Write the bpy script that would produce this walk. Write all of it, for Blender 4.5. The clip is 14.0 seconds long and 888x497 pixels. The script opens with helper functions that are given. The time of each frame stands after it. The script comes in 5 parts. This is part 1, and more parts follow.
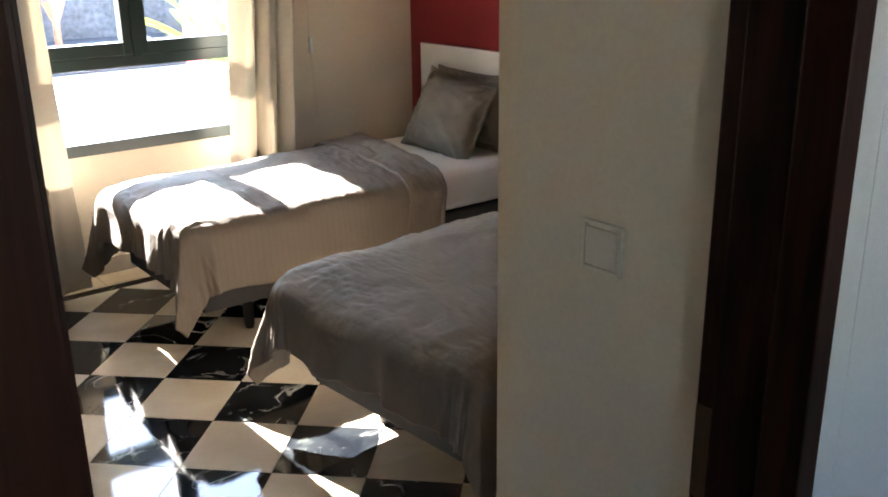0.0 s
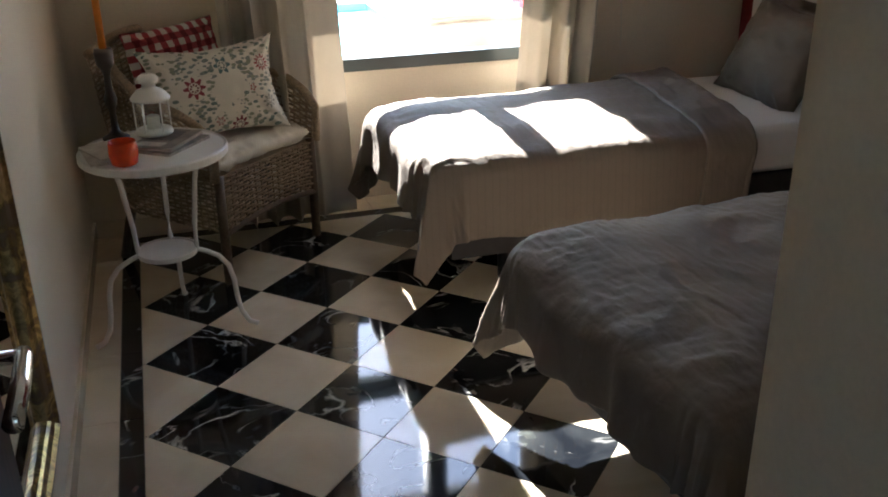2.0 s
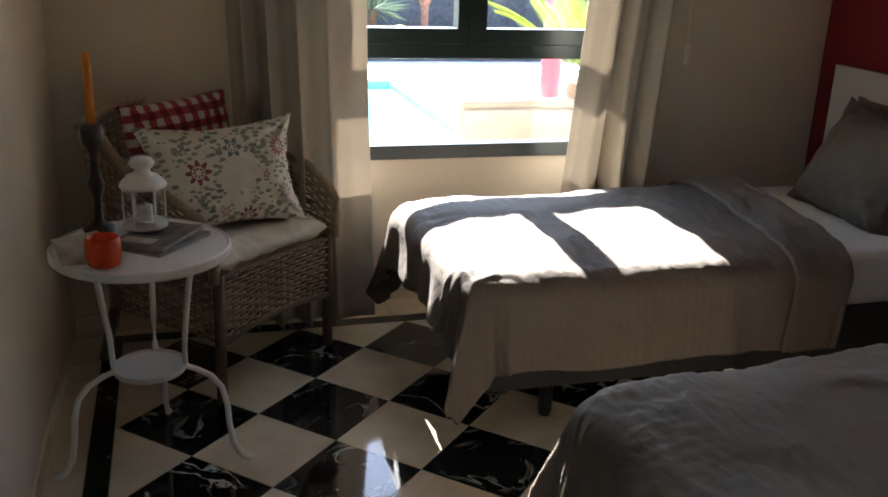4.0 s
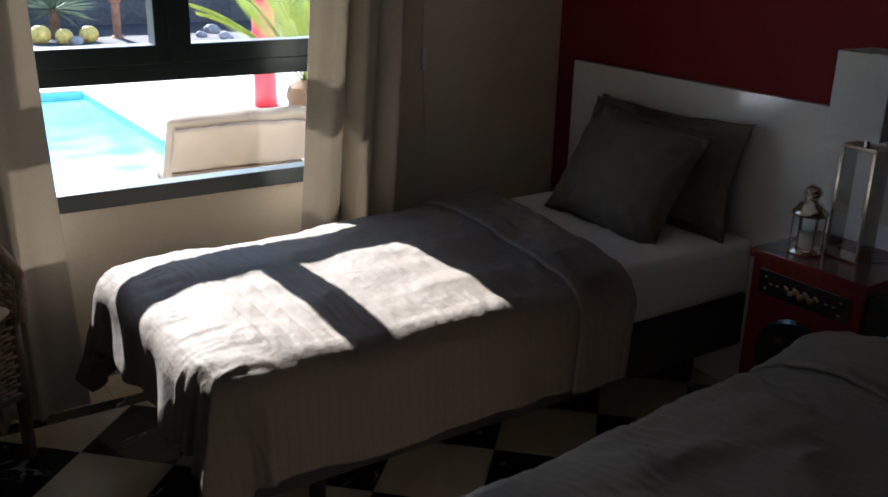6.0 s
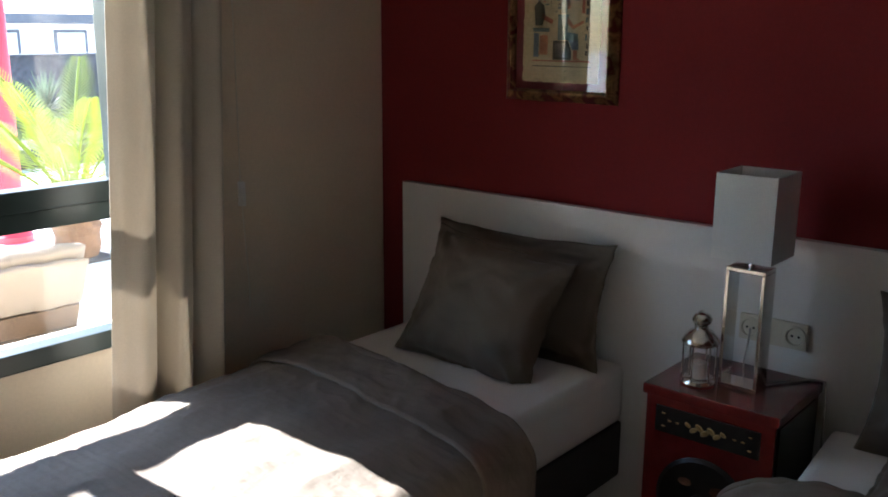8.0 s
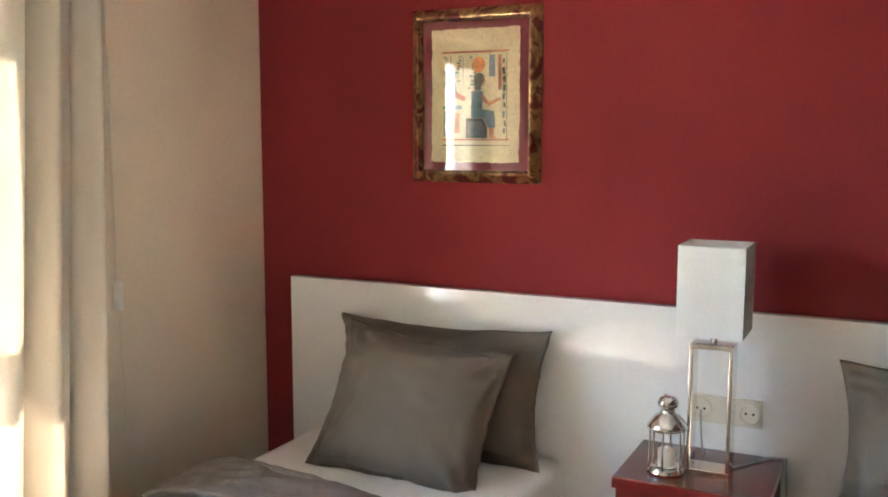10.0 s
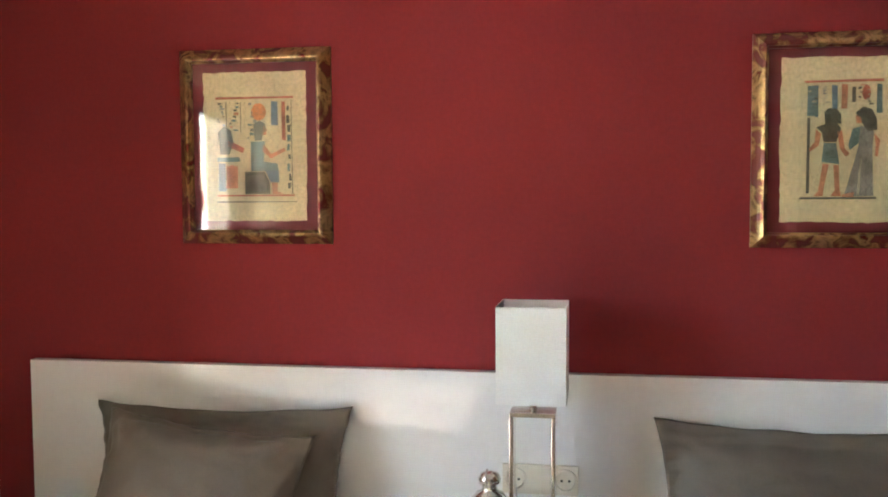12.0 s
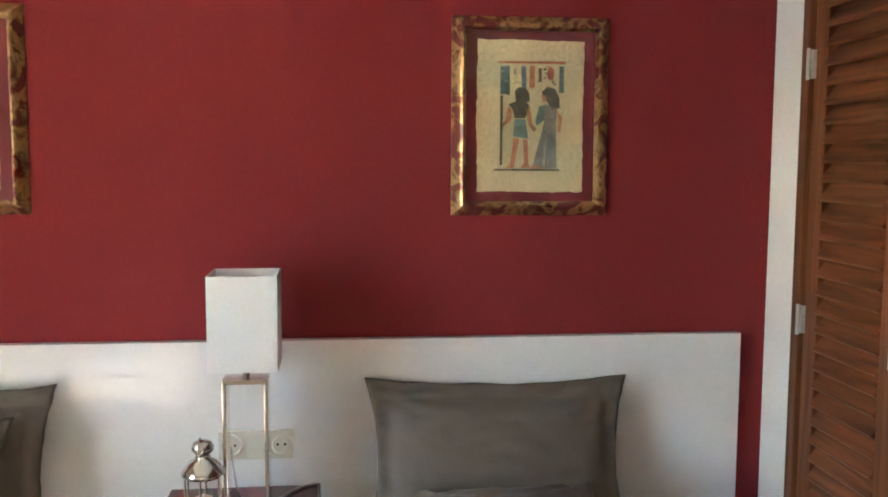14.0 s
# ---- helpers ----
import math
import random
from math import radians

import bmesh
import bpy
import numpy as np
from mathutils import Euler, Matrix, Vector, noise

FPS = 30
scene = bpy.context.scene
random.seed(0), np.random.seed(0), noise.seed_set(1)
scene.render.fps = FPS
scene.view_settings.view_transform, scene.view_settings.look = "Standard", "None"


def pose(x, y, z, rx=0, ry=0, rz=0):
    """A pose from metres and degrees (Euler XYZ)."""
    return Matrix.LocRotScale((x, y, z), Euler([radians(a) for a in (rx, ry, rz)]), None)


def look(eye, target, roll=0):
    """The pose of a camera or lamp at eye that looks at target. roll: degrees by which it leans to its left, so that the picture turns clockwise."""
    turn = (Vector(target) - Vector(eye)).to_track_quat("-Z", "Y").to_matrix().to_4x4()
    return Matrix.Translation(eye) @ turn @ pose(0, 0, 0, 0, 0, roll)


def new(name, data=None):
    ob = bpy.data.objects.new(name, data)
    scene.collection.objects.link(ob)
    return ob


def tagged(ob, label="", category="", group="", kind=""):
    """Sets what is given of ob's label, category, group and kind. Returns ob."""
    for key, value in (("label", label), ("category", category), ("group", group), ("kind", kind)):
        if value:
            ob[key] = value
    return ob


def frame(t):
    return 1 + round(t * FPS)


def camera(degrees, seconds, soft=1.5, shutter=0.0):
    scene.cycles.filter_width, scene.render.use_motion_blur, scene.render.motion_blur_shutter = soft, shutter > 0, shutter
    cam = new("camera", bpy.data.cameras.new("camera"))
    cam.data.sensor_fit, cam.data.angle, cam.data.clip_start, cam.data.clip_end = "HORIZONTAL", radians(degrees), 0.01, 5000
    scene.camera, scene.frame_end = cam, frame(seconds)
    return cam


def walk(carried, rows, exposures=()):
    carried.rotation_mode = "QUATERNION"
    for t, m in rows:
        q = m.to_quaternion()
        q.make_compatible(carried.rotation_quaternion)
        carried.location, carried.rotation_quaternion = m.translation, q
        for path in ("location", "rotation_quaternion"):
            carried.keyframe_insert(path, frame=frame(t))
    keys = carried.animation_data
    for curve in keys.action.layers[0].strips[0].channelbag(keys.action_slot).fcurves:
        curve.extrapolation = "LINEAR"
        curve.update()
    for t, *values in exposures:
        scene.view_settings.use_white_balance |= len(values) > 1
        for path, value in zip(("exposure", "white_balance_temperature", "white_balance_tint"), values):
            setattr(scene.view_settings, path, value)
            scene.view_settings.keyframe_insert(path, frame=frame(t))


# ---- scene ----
cam = camera(51.4, 14.0, soft=1.8)
PATH = [
    (0, (-3.173, -4.324, 1.58), (-2.007, -2.831, 0.94), -0.8),
    (0.5, (-3.101, -4.247, 1.561), (-2.028, -2.693, 0.903), -0.1),
    (1, (-3.013, -4.138, 1.552), (-2.026, -2.549, 0.843), -0.5),
    (1.5, (-2.894, -4.048, 1.566), (-2.097, -2.379, 0.803), 0.2),
    (2, (-2.744, -3.932, 1.522), (-2.205, -2.177, 0.728), -0.7),
    (2.2, (-2.759, -3.881, 1.499), (-2.241, -2.109, 0.729), -0.2),
    (4.3, (-2.652, -3.342, 1.455), (-2.103, -1.524, 0.827), 2.4),
    (4.5, (-2.605, -3.304, 1.449), (-2.045, -1.486, 0.831), 2.0),
    (5, (-2.573, -3.126, 1.454), (-1.831, -1.361, 0.875), 0.6),
    (5.5, (-2.528, -3.043, 1.494), (-1.63, -1.362, 0.889), 0.8),
    (6, (-2.527, -2.888, 1.49), (-1.461, -1.325, 0.841), 1.4),
    (6.5, (-2.468, -2.776, 1.522), (-1.31, -1.277, 0.879), 1.5),
    (7, (-2.462, -2.623, 1.539), (-1.165, -1.214, 0.962), 1.4),
    (7.5, (-2.481, -2.491, 1.56), (-1.061, -1.185, 1.033), -0.6),
    (8, (-2.485, -2.387, 1.569), (-0.999, -1.131, 1.104), 0.3),
    (8.2, (-2.482, -2.344, 1.573), (-0.971, -1.103, 1.153), 0.8),
    (10.3, (-2.51, -1.859, 1.473), (-0.703, -1.034, 1.241), -0.3),
    (10.5, (-2.477, -1.844, 1.486), (-0.655, -1.052, 1.263), -0.4),
    (11, (-2.41, -1.77, 1.489), (-0.521, -1.129, 1.349), -0.0),
    (11.5, (-2.354, -1.726, 1.487), (-0.431, -1.199, 1.334), 0.8),
    (12, (-2.32, -1.662, 1.478), (-0.352, -1.325, 1.355), -0.3),
    (12.5, (-2.314, -1.635, 1.472), (-0.323, -1.479, 1.363), -0.1),
    (13, (-2.332, -1.66, 1.484), (-0.334, -1.659, 1.38), 0.2),
    (13.5, (-2.353, -1.675, 1.493), (-0.361, -1.8, 1.378), 0.5),
    (14, (-2.375, -1.727, 1.487), (-0.397, -1.952, 1.292), 0.3),
]
EXPOSURES = [(0, 4.8, 6500, 10), (1, 4.35, 6400, 10), (2.2, 3.65, 6250, 10), (4.3, 3.1, 6200, 10), (5.0, 2.4, 6000, 10), (6.5, 2.1, 5850, 10), (7.2, 2.35, 5750, 10), (8.2, 3.2, 6000, 10), (10.3, 5.35, 6500, 10), (14, 5.3, 6500, 10)]
walk(cam, [(t, look(eye, target, roll)) for t, eye, target, roll in PATH], EXPOSURES)

# ---- world and sun ----
SUN_WAY = Vector((0.025, -1.0, -0.725))
world = bpy.data.worlds.new("sky_world")
scene.world = world
world.use_nodes = True
wn, wl = world.node_tree.nodes, world.node_tree.links
wn.clear()
sky = wn.new("ShaderNodeTexSky")
sky.sky_type = "NISHITA"
sky.sun_disc = False
sky.dust_density, sky.ozone_density = 0.3, 1.0
sky.sun_elevation = radians(35.9)
sky.sun_rotation = radians(-1.4)
bg = wn.new("ShaderNodeBackground")
bg.inputs["Strength"].default_value = 0.12
wo = wn.new("ShaderNodeOutputWorld")
wl.new(sky.outputs[0], bg.inputs[0])
wl.new(bg.outputs[0], wo.inputs[0])
sun_data = bpy.data.lights.new("sun", "SUN")
sun_data.energy, sun_data.angle, sun_data.color = 5.0, radians(0.53), (1.0, 0.975, 0.94)
sun = new("sun", sun_data)
sun.matrix_world = look((0, 6, 8), Vector((0, 6, 8)) + SUN_WAY)


# ---- materials ----
def material(name, colour, rough=0.6, metal=0.0, grain=(30, 0.08), stain=(2.5, 0.08), bump=0.0, bump_scale=200, sheen=0.0, coat=0.0, spec=0.5, translucent=0.0, per_object=0.0):
    """A surface with fine grain, broad stains and relief."""
    m = bpy.data.materials.new(name)
    m.use_nodes = True
    n, l = m.node_tree.nodes, m.node_tree.links
    b = n["Principled BSDF"]
    tc = n.new("ShaderNodeTexCoord")
    base = n.new("ShaderNodeRGB")
    base.outputs[0].default_value = (*colour, 1)
    last = base.outputs[0]
    for scale, amount in (grain, stain):
        if amount <= 0:
            continue
        t = n.new("ShaderNodeTexNoise")
        t.inputs["Scale"].default_value = scale
        t.inputs["Detail"].default_value = 4
        l.new(tc.outputs["Object"], t.inputs["Vector"])
        r = n.new("ShaderNodeMapRange")
        r.inputs["From Min"].default_value, r.inputs["From Max"].default_value = 0.3, 0.7
        r.inputs["To Min"].default_value, r.inputs["To Max"].default_value = 1 - amount, 1 + amount
        l.new(t.outputs["Fac"], r.inputs["Value"])
        x = n.new("ShaderNodeVectorMath")
        x.operation = "SCALE"
        l.new(last, x.inputs[0])
        l.new(r.outputs[0], x.inputs["Scale"])
        last = x.outputs[0]
    if per_object > 0:
        oi = n.new("ShaderNodeObjectInfo")
        r = n.new("ShaderNodeMapRange")
        r.inputs["To Min"].default_value, r.inputs["To Max"].default_value = 1 - per_object, 1 + per_object
        l.new(oi.outputs["Random"], r.inputs["Value"])
        x = n.new("ShaderNodeVectorMath")
        x.operation = "SCALE"
        l.new(last, x.inputs[0])
        l.new(r.outputs[0], x.inputs["Scale"])
        last = x.outputs[0]
    l.new(last, b.inputs["Base Color"])
    b.inputs["Roughness"].default_value = rough
    b.inputs["Metallic"].default_value = metal
    b.inputs["Specular IOR Level"].default_value = spec
    b.inputs["Sheen Weight"].default_value = sheen
    b.inputs["Coat Weight"].default_value = coat
    b.inputs["Coat Roughness"].default_value = 0.05
    if bump > 0:
        t = n.new("ShaderNodeTexNoise")
        t.inputs["Scale"].default_value = bump_scale
        t.inputs["Detail"].default_value = 3
        l.new(tc.outputs["Object"], t.inputs["Vector"])
        u = n.new("ShaderNodeBump")
        u.inputs["Strength"].default_value = bump
        u.inputs["Distance"].default_value = 0.002
        l.new(t.outputs["Fac"], u.inputs["Height"])
        l.new(u.outputs[0], b.inputs["Normal"])
    if translucent > 0:
        tr = n.new("ShaderNodeBsdfTranslucent")
        l.new(last, tr.inputs["Color"])
        mx = n.new("ShaderNodeMixShader")
        mx.inputs[0].default_value = translucent
        l.new(b.outputs[0], mx.inputs[1])
        l.new(tr.outputs[0], mx.inputs[2])
        l.new(mx.outputs[0], n["Material Output"].inputs[0])
    return m


def ramp_colour(m, texture_socket, stops, slot="Base Color"):
    n, l = m.node_tree.nodes, m.node_tree.links
    r = n.new("ShaderNodeValToRGB")
    e = r.color_ramp.elements
    e[0].position, e[0].color = stops[0][0], (*stops[0][1], 1)
    e[1].position, e[1].color = stops[-1][0], (*stops[-1][1], 1)
    for p, c in stops[1:-1]:
        e.new(p).color = (*c, 1)
    l.new(texture_socket, r.inputs[0])
    l.new(r.outputs[0], n["Principled BSDF"].inputs[slot])
    return r


def marble(name, stops, scale, distortion, rough=0.09, vein=None):
    """Polished stone; each slab shows another part of the block."""
    m = bpy.data.materials.new(name)
    m.use_nodes = True
    n, l = m.node_tree.nodes, m.node_tree.links
    b = n["Principled BSDF"]
    tc, oi = n.new("ShaderNodeTexCoord"), n.new("ShaderNodeObjectInfo")
    sc = n.new("ShaderNodeVectorMath")
    sc.operation = "SCALE"
    sc.inputs[0].default_value = (37, 91, 53)
    l.new(oi.outputs["Random"], sc.inputs["Scale"])
    ad = n.new("ShaderNodeVectorMath")
    l.new(tc.outputs["Object"], ad.inputs[0])
    l.new(sc.outputs[0], ad.inputs[1])
    cloud = n.new("ShaderNodeTexNoise")
    cloud.inputs["Scale"].default_value, cloud.inputs["Detail"].default_value = scale, 8
    cloud.inputs["Distortion"].default_value = distortion
    l.new(ad.outputs[0], cloud.inputs["Vector"])
    r = ramp_colour(m, cloud.outputs["Fac"], stops)
    last = r.outputs[0]
    if vein:
        w = n.new("ShaderNodeTexNoise")
        w.inputs["Scale"].default_value, w.inputs["Detail"].default_value, w.inputs["Distortion"].default_value = 3.4, 5, 1.6
        l.new(ad.outputs[0], w.inputs["Vector"])
        # thin crests where the noise crosses its middle
        su = n.new("ShaderNodeMath")
        su.operation = "SUBTRACT"
        su.inputs[1].default_value = 0.52
        l.new(w.outputs["Fac"], su.inputs[0])
        ab = n.new("ShaderNodeMath")
        ab.operation = "ABSOLUTE"
        l.new(su.outputs[0], ab.inputs[0])
        mr = n.new("ShaderNodeMapRange")
        mr.inputs["From Min"].default_value, mr.inputs["From Max"].default_value = 0.0, 0.018
        mr.inputs["To Min"].default_value, mr.inputs["To Max"].default_value = 1, 0
        l.new(ab.outputs[0], mr.inputs["Value"])
        patch = n.new("ShaderNodeTexNoise")
        patch.inputs["Scale"].default_value = 6
        l.new(ad.outputs[0], patch.inputs["Vector"])
        pr = n.new("ShaderNodeMapRange")
        pr.inputs["From Min"].default_value, pr.inputs["From Max"].default_value = 0.45, 0.62
        l.new(patch.outputs["Fac"], pr.inputs["Value"])
        mu = n.new("ShaderNodeMath")
        mu.operation = "MULTIPLY"
        l.new(mr.outputs[0], mu.inputs[0])
        l.new(pr.outputs[0], mu.inputs[1])
        mi = n.new("ShaderNodeMix")
        mi.data_type = "RGBA"
        l.new(mu.outputs[0], mi.inputs["Factor"])
        l.new(last, mi.inputs["A"])
        mi.inputs["B"].default_value = (*vein, 1)
        l.new(mi.outputs["Result"], b.inputs["Base Color"])
    rn = n.new("ShaderNodeTexNoise")
    rn.inputs["Scale"].default_value = 5
    l.new(tc.outputs["Object"], rn.inputs["Vector"])
    rr = n.new("ShaderNodeMapRange")
    rr.inputs["To Min"].default_value, rr.inputs["To Max"].default_value = rough * 0.6, rough * 1.5
    l.new(rn.outputs["Fac"], rr.inputs["Value"])
    l.new(rr.outputs[0], b.inputs["Roughness"])
    return m


def wood(name, dark, light, along="X", scale=6, rough=0.4, coat=0.0):
    m = bpy.data.materials.new(name)
    m.use_nodes = True
    n, l = m.node_tree.nodes, m.node_tree.links
    tc, mp, oi = n.new("ShaderNodeTexCoord"), n.new("ShaderNodeMapping"), n.new("ShaderNodeObjectInfo")
    mp.inputs["Scale"].default_value = {"X": (0.6, 9, 9), "Y": (9, 0.6, 9), "Z": (9, 9, 0.6)}[along]
    l.new(tc.outputs["Object"], mp.inputs[0])
    ad = n.new("ShaderNodeVectorMath")
    l.new(mp.outputs[0], ad.inputs[0])
    l.new(oi.outputs["Random"], ad.inputs[1])
    t = n.new("ShaderNodeTexNoise")
    t.inputs["Scale"].default_value, t.inputs["Detail"].default_value, t.inputs["Distortion"].default_value = scale, 6, 0.6
    l.new(ad.outputs[0], t.inputs["Vector"])
    ramp_colour(m, t.outputs["Fac"], [(0.3, dark), (0.7, light)])
    b = n["Principled BSDF"]
    b.inputs["Roughness"].default_value, b.inputs["Coat Weight"].default_value, b.inputs["Specular IOR Level"].default_value = rough, coat, 0.25
    u = n.new("ShaderNodeBump")
    u.inputs["Strength"].default_value, u.inputs["Distance"].default_value = 0.15, 0.002
    l.new(t.outputs["Fac"], u.inputs["Height"])
    l.new(u.outputs[0], b.inputs["Normal"])
    return m


def clear_glass(name, tint=(1, 1, 1), ior=1.45):
    m = bpy.data.materials.new(name)
    m.use_nodes = True
    n, l = m.node_tree.nodes, m.node_tree.links
    n.remove(n["Principled BSDF"])
    t, g = n.new("ShaderNodeBsdfTransparent"), n.new("ShaderNodeBsdfGlossy")
    t.inputs["Color"].default_value = (*tint, 1)
    g.inputs["Roughness"].default_value = 0.01
    f, x = n.new("ShaderNodeLayerWeight"), n.new("ShaderNodeMixShader")
    f.inputs["Blend"].default_value = 0.5
    p, r = n.new("ShaderNodeMath"), n.new("ShaderNodeMapRange")
    p.operation = "POWER"
    p.inputs[1].default_value = 5
    l.new(f.outputs["Facing"], p.inputs[0])
    r.inputs["To Min"].default_value, r.inputs["To Max"].default_value = ((ior - 1) / (ior + 1)) ** 2, 0.95
    l.new(p.outputs[0], r.inputs["Value"])
    l.new(r.outputs[0], x.inputs[0])
    l.new(t.outputs[0], x.inputs[1])
    l.new(g.outputs[0], x.inputs[2])
    l.new(x.outputs[0], n["Material Output"].inputs[0])
    return m


M_BEIGE = material("beige_wall_paint", (0.72, 0.62, 0.48), 0.75, grain=(90, 0.03), stain=(1.5, 0.05), bump=0.25, bump_scale=160)
M_RED = material("red_wall_paint", (0.218, 0.025, 0.028), 0.85, grain=(90, 0.04), stain=(1.6, 0.08), bump=0.25, bump_scale=160, spec=0.2)
M_WHITE = material("white_wall_paint", (0.78, 0.77, 0.73), 0.7, grain=(80, 0.02), stain=(1.5, 0.03), bump=0.2, bump_scale=160)
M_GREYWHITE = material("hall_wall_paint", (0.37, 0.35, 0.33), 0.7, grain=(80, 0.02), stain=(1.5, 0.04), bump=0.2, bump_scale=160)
M_GLOSS = material("white_lacquer", (0.8, 0.80, 0.785), 0.07, grain=(60, 0.01), stain=(3, 0.02), bump=0.05, bump_scale=9)
M_DARKWOOD = wood("dark_mahogany", (0.006, 0.0025, 0.0015), (0.030, 0.009, 0.005), "Z", 5, 0.42, 0.0)
M_DARKWOOD.node_tree.nodes["Principled BSDF"].inputs["Specular IOR Level"].default_value = 0.10
M_CEDAR_H = wood("louvre_wood", (0.07, 0.022, 0.010), (0.25, 0.090, 0.038), "X", 5, 0.42)
M_CEDAR_V = wood("stile_wood", (0.09, 0.028, 0.011), (0.20, 0.076, 0.033), "Z", 5, 0.42)
M_ALU = material("dark_green_aluminium", (0.012, 0.024, 0.022), 0.35, grain=(200, 0.05), stain=(4, 0.05))
M_GLASS = clear_glass("window_glass")
M_PICGLASS = clear_glass("picture_glass", ior=1.5)
M_BLACK = marble("black_marble", [(0.35, (0.005, 0.006, 0.008)), (0.62, (0.016, 0.018, 0.02)), (0.75, (0.05, 0.055, 0.05))], 5, 1.2, 0.055, vein=(0.55, 0.54, 0.5))
M_CREAM = marble("cream_marble", [(0.3, (0.60, 0.49, 0.35)), (0.55, (0.70, 0.60, 0.45)), (0.75, (0.76, 0.68, 0.54))], 4, 0.8, 0.06)
for stone in (M_BLACK, M_CREAM):
    stone.node_tree.nodes["Principled BSDF"].inputs["Specular IOR Level"].default_value = 0.55
M_GROUT = material("grout", (0.3, 0.26, 0.2), 0.8)
M_DUVET = material("taupe_cotton", (0.176, 0.143, 0.112), 0.72, grain=(350, 0.06), stain=(3, 0.06), bump=0.3, bump_scale=600, sheen=0.03, spec=0.25)
M_PILLOW = material("taupe_sateen", (0.130, 0.106, 0.080), 0.6, grain=(350, 0.05), stain=(4, 0.07), bump=0.2, bump_scale=600, sheen=0.08, spec=0.3)


def wrinkled(m, scale, depth):
    """Adds soft creases over the fine weave."""
    n, l = m.node_tree.nodes, m.node_tree.links
    b = n["Principled BSDF"]
    under = b.inputs["Normal"].links[0].from_socket
    tc = n.new("ShaderNodeTexCoord")
    t = n.new("ShaderNodeTexNoise")
    t.inputs["Scale"].default_value, t.inputs["Detail"].default_value, t.inputs["Distortion"].default_value = scale, 3, 0.5
    l.new(tc.outputs["Object"], t.inputs["Vector"])
    u = n.new("ShaderNodeBump")
    u.inputs["Strength"].default_value, u.inputs["Distance"].default_value = 0.6, depth
    l.new(t.outputs["Fac"], u.inputs["Height"])
    l.new(under, u.inputs["Normal"])
    l.new(u.outputs[0], b.inputs["Normal"])


def pinstriped(m, pitch, depth, darken):
    """Woven sateen stripes across the cloth, a thin matt line in every pitch."""
    n, l = m.node_tree.nodes, m.node_tree.links
    b = n["Principled BSDF"]
    below, under = b.inputs["Base Color"].links[0].from_socket, b.inputs["Normal"].links[0].from_socket
    tc, xyz = n.new("ShaderNodeTexCoord"), n.new("ShaderNodeSeparateXYZ")
    l.new(tc.outputs["Object"], xyz.inputs[0])
    last = xyz.outputs[0]
    for op, value in (("MULTIPLY", 1 / pitch), ("FRACT", None), ("SUBTRACT", 0.5), ("ABSOLUTE", None)):
        k = n.new("ShaderNodeMath")
        k.operation = op
        l.new(last, k.inputs[0])
        if value is not None:
            k.inputs[1].default_value = value
        last = k.outputs[0]
    r = n.new("ShaderNodeMapRange")
    r.interpolation_type = "SMOOTHSTEP"
    r.inputs["From Min"].default_value, r.inputs["From Max"].default_value = 0.05, 0.16
    l.new(last, r.inputs["Value"])
    c = n.new("ShaderNodeMapRange")
    c.inputs["To Min"].default_value = darken
    l.new(r.outputs[0], c.inputs["Value"])
    x = n.new("ShaderNodeVectorMath")
    x.operation = "SCALE"
    l.new(below, x.inputs[0])
    l.new(c.outputs[0], x.inputs["Scale"])
    l.new(x.outputs[0], b.inputs["Base Color"])
    u = n.new("ShaderNodeBump")
    u.inputs["Strength"].default_value, u.inputs["Distance"].default_value = 0.5, depth
    l.new(r.outputs[0], u.inputs["Height"])
    l.new(under, u.inputs["Normal"])
    l.new(u.outputs[0], b.inputs["Normal"])


wrinkled(M_DUVET, 14, 0.006)
wrinkled(M_DUVET, 42, 0.004)
pinstriped(M_DUVET, 0.027, 0.0003, 0.94)
wrinkled(M_PILLOW, 5, 0.003)
wrinkled(M_PILLOW, 19, 0.006)
M_SHEET = material("white_cotton", (0.8, 0.79, 0.76), 0.8, grain=(300, 0.03), stain=(4, 0.03), bump=0.25, bump_scale=500)
M_BEDBASE = material("grey_bed_fabric", (0.045, 0.042, 0.04), 0.85, bump=0.3, bump_scale=400)
M_BLACKMETAL = material("black_metal", (0.02, 0.02, 0.02), 0.4, metal=0.6)
M_CURTAIN = material("beige_satin", (0.565, 0.51, 0.425), 0.42, grain=(250, 0.05), stain=(3, 0.06), bump=0.15, bump_scale=500, sheen=0.05, translucent=0.26)
M_LACQUER = material("red_lacquer", (0.15, 0.012, 0.010), 0.25, grain=(40, 0.12), stain=(6, 0.2), coat=0.35)
M_BLACKLAC = material("black_lacquer", (0.012, 0.010, 0.009), 0.3, grain=(40, 0.2), stain=(6, 0.2), coat=0.3)
M_GOLDPAINT = material("worn_gold_paint", (0.34, 0.21, 0.08), 0.4, metal=0.6, grain=(60, 0.3), stain=(10, 0.2))
M_STEEL = material("polished_steel", (0.72, 0.70, 0.66), 0.16, metal=1.0, grain=(80, 0.04), stain=(5, 0.05))
M_SHADE = material("white_lampshade", (0.82, 0.81, 0.78), 0.7, grain=(200, 0.03), stain=(5, 0.02), translucent=0.25, bump=0.2, bump_scale=500)
M_WHITEMETAL = material("white_enamel", (0.78, 0.76, 0.72), 0.35, grain=(50, 0.02), stain=(4, 0.04))
M_PLASTIC = material("ivory_plastic", (0.66, 0.62, 0.52), 0.35, grain=(50, 0.01), stain=(4, 0.02))
M_SLOT = material("dark_hole", (0.02, 0.02, 0.02), 0.6)
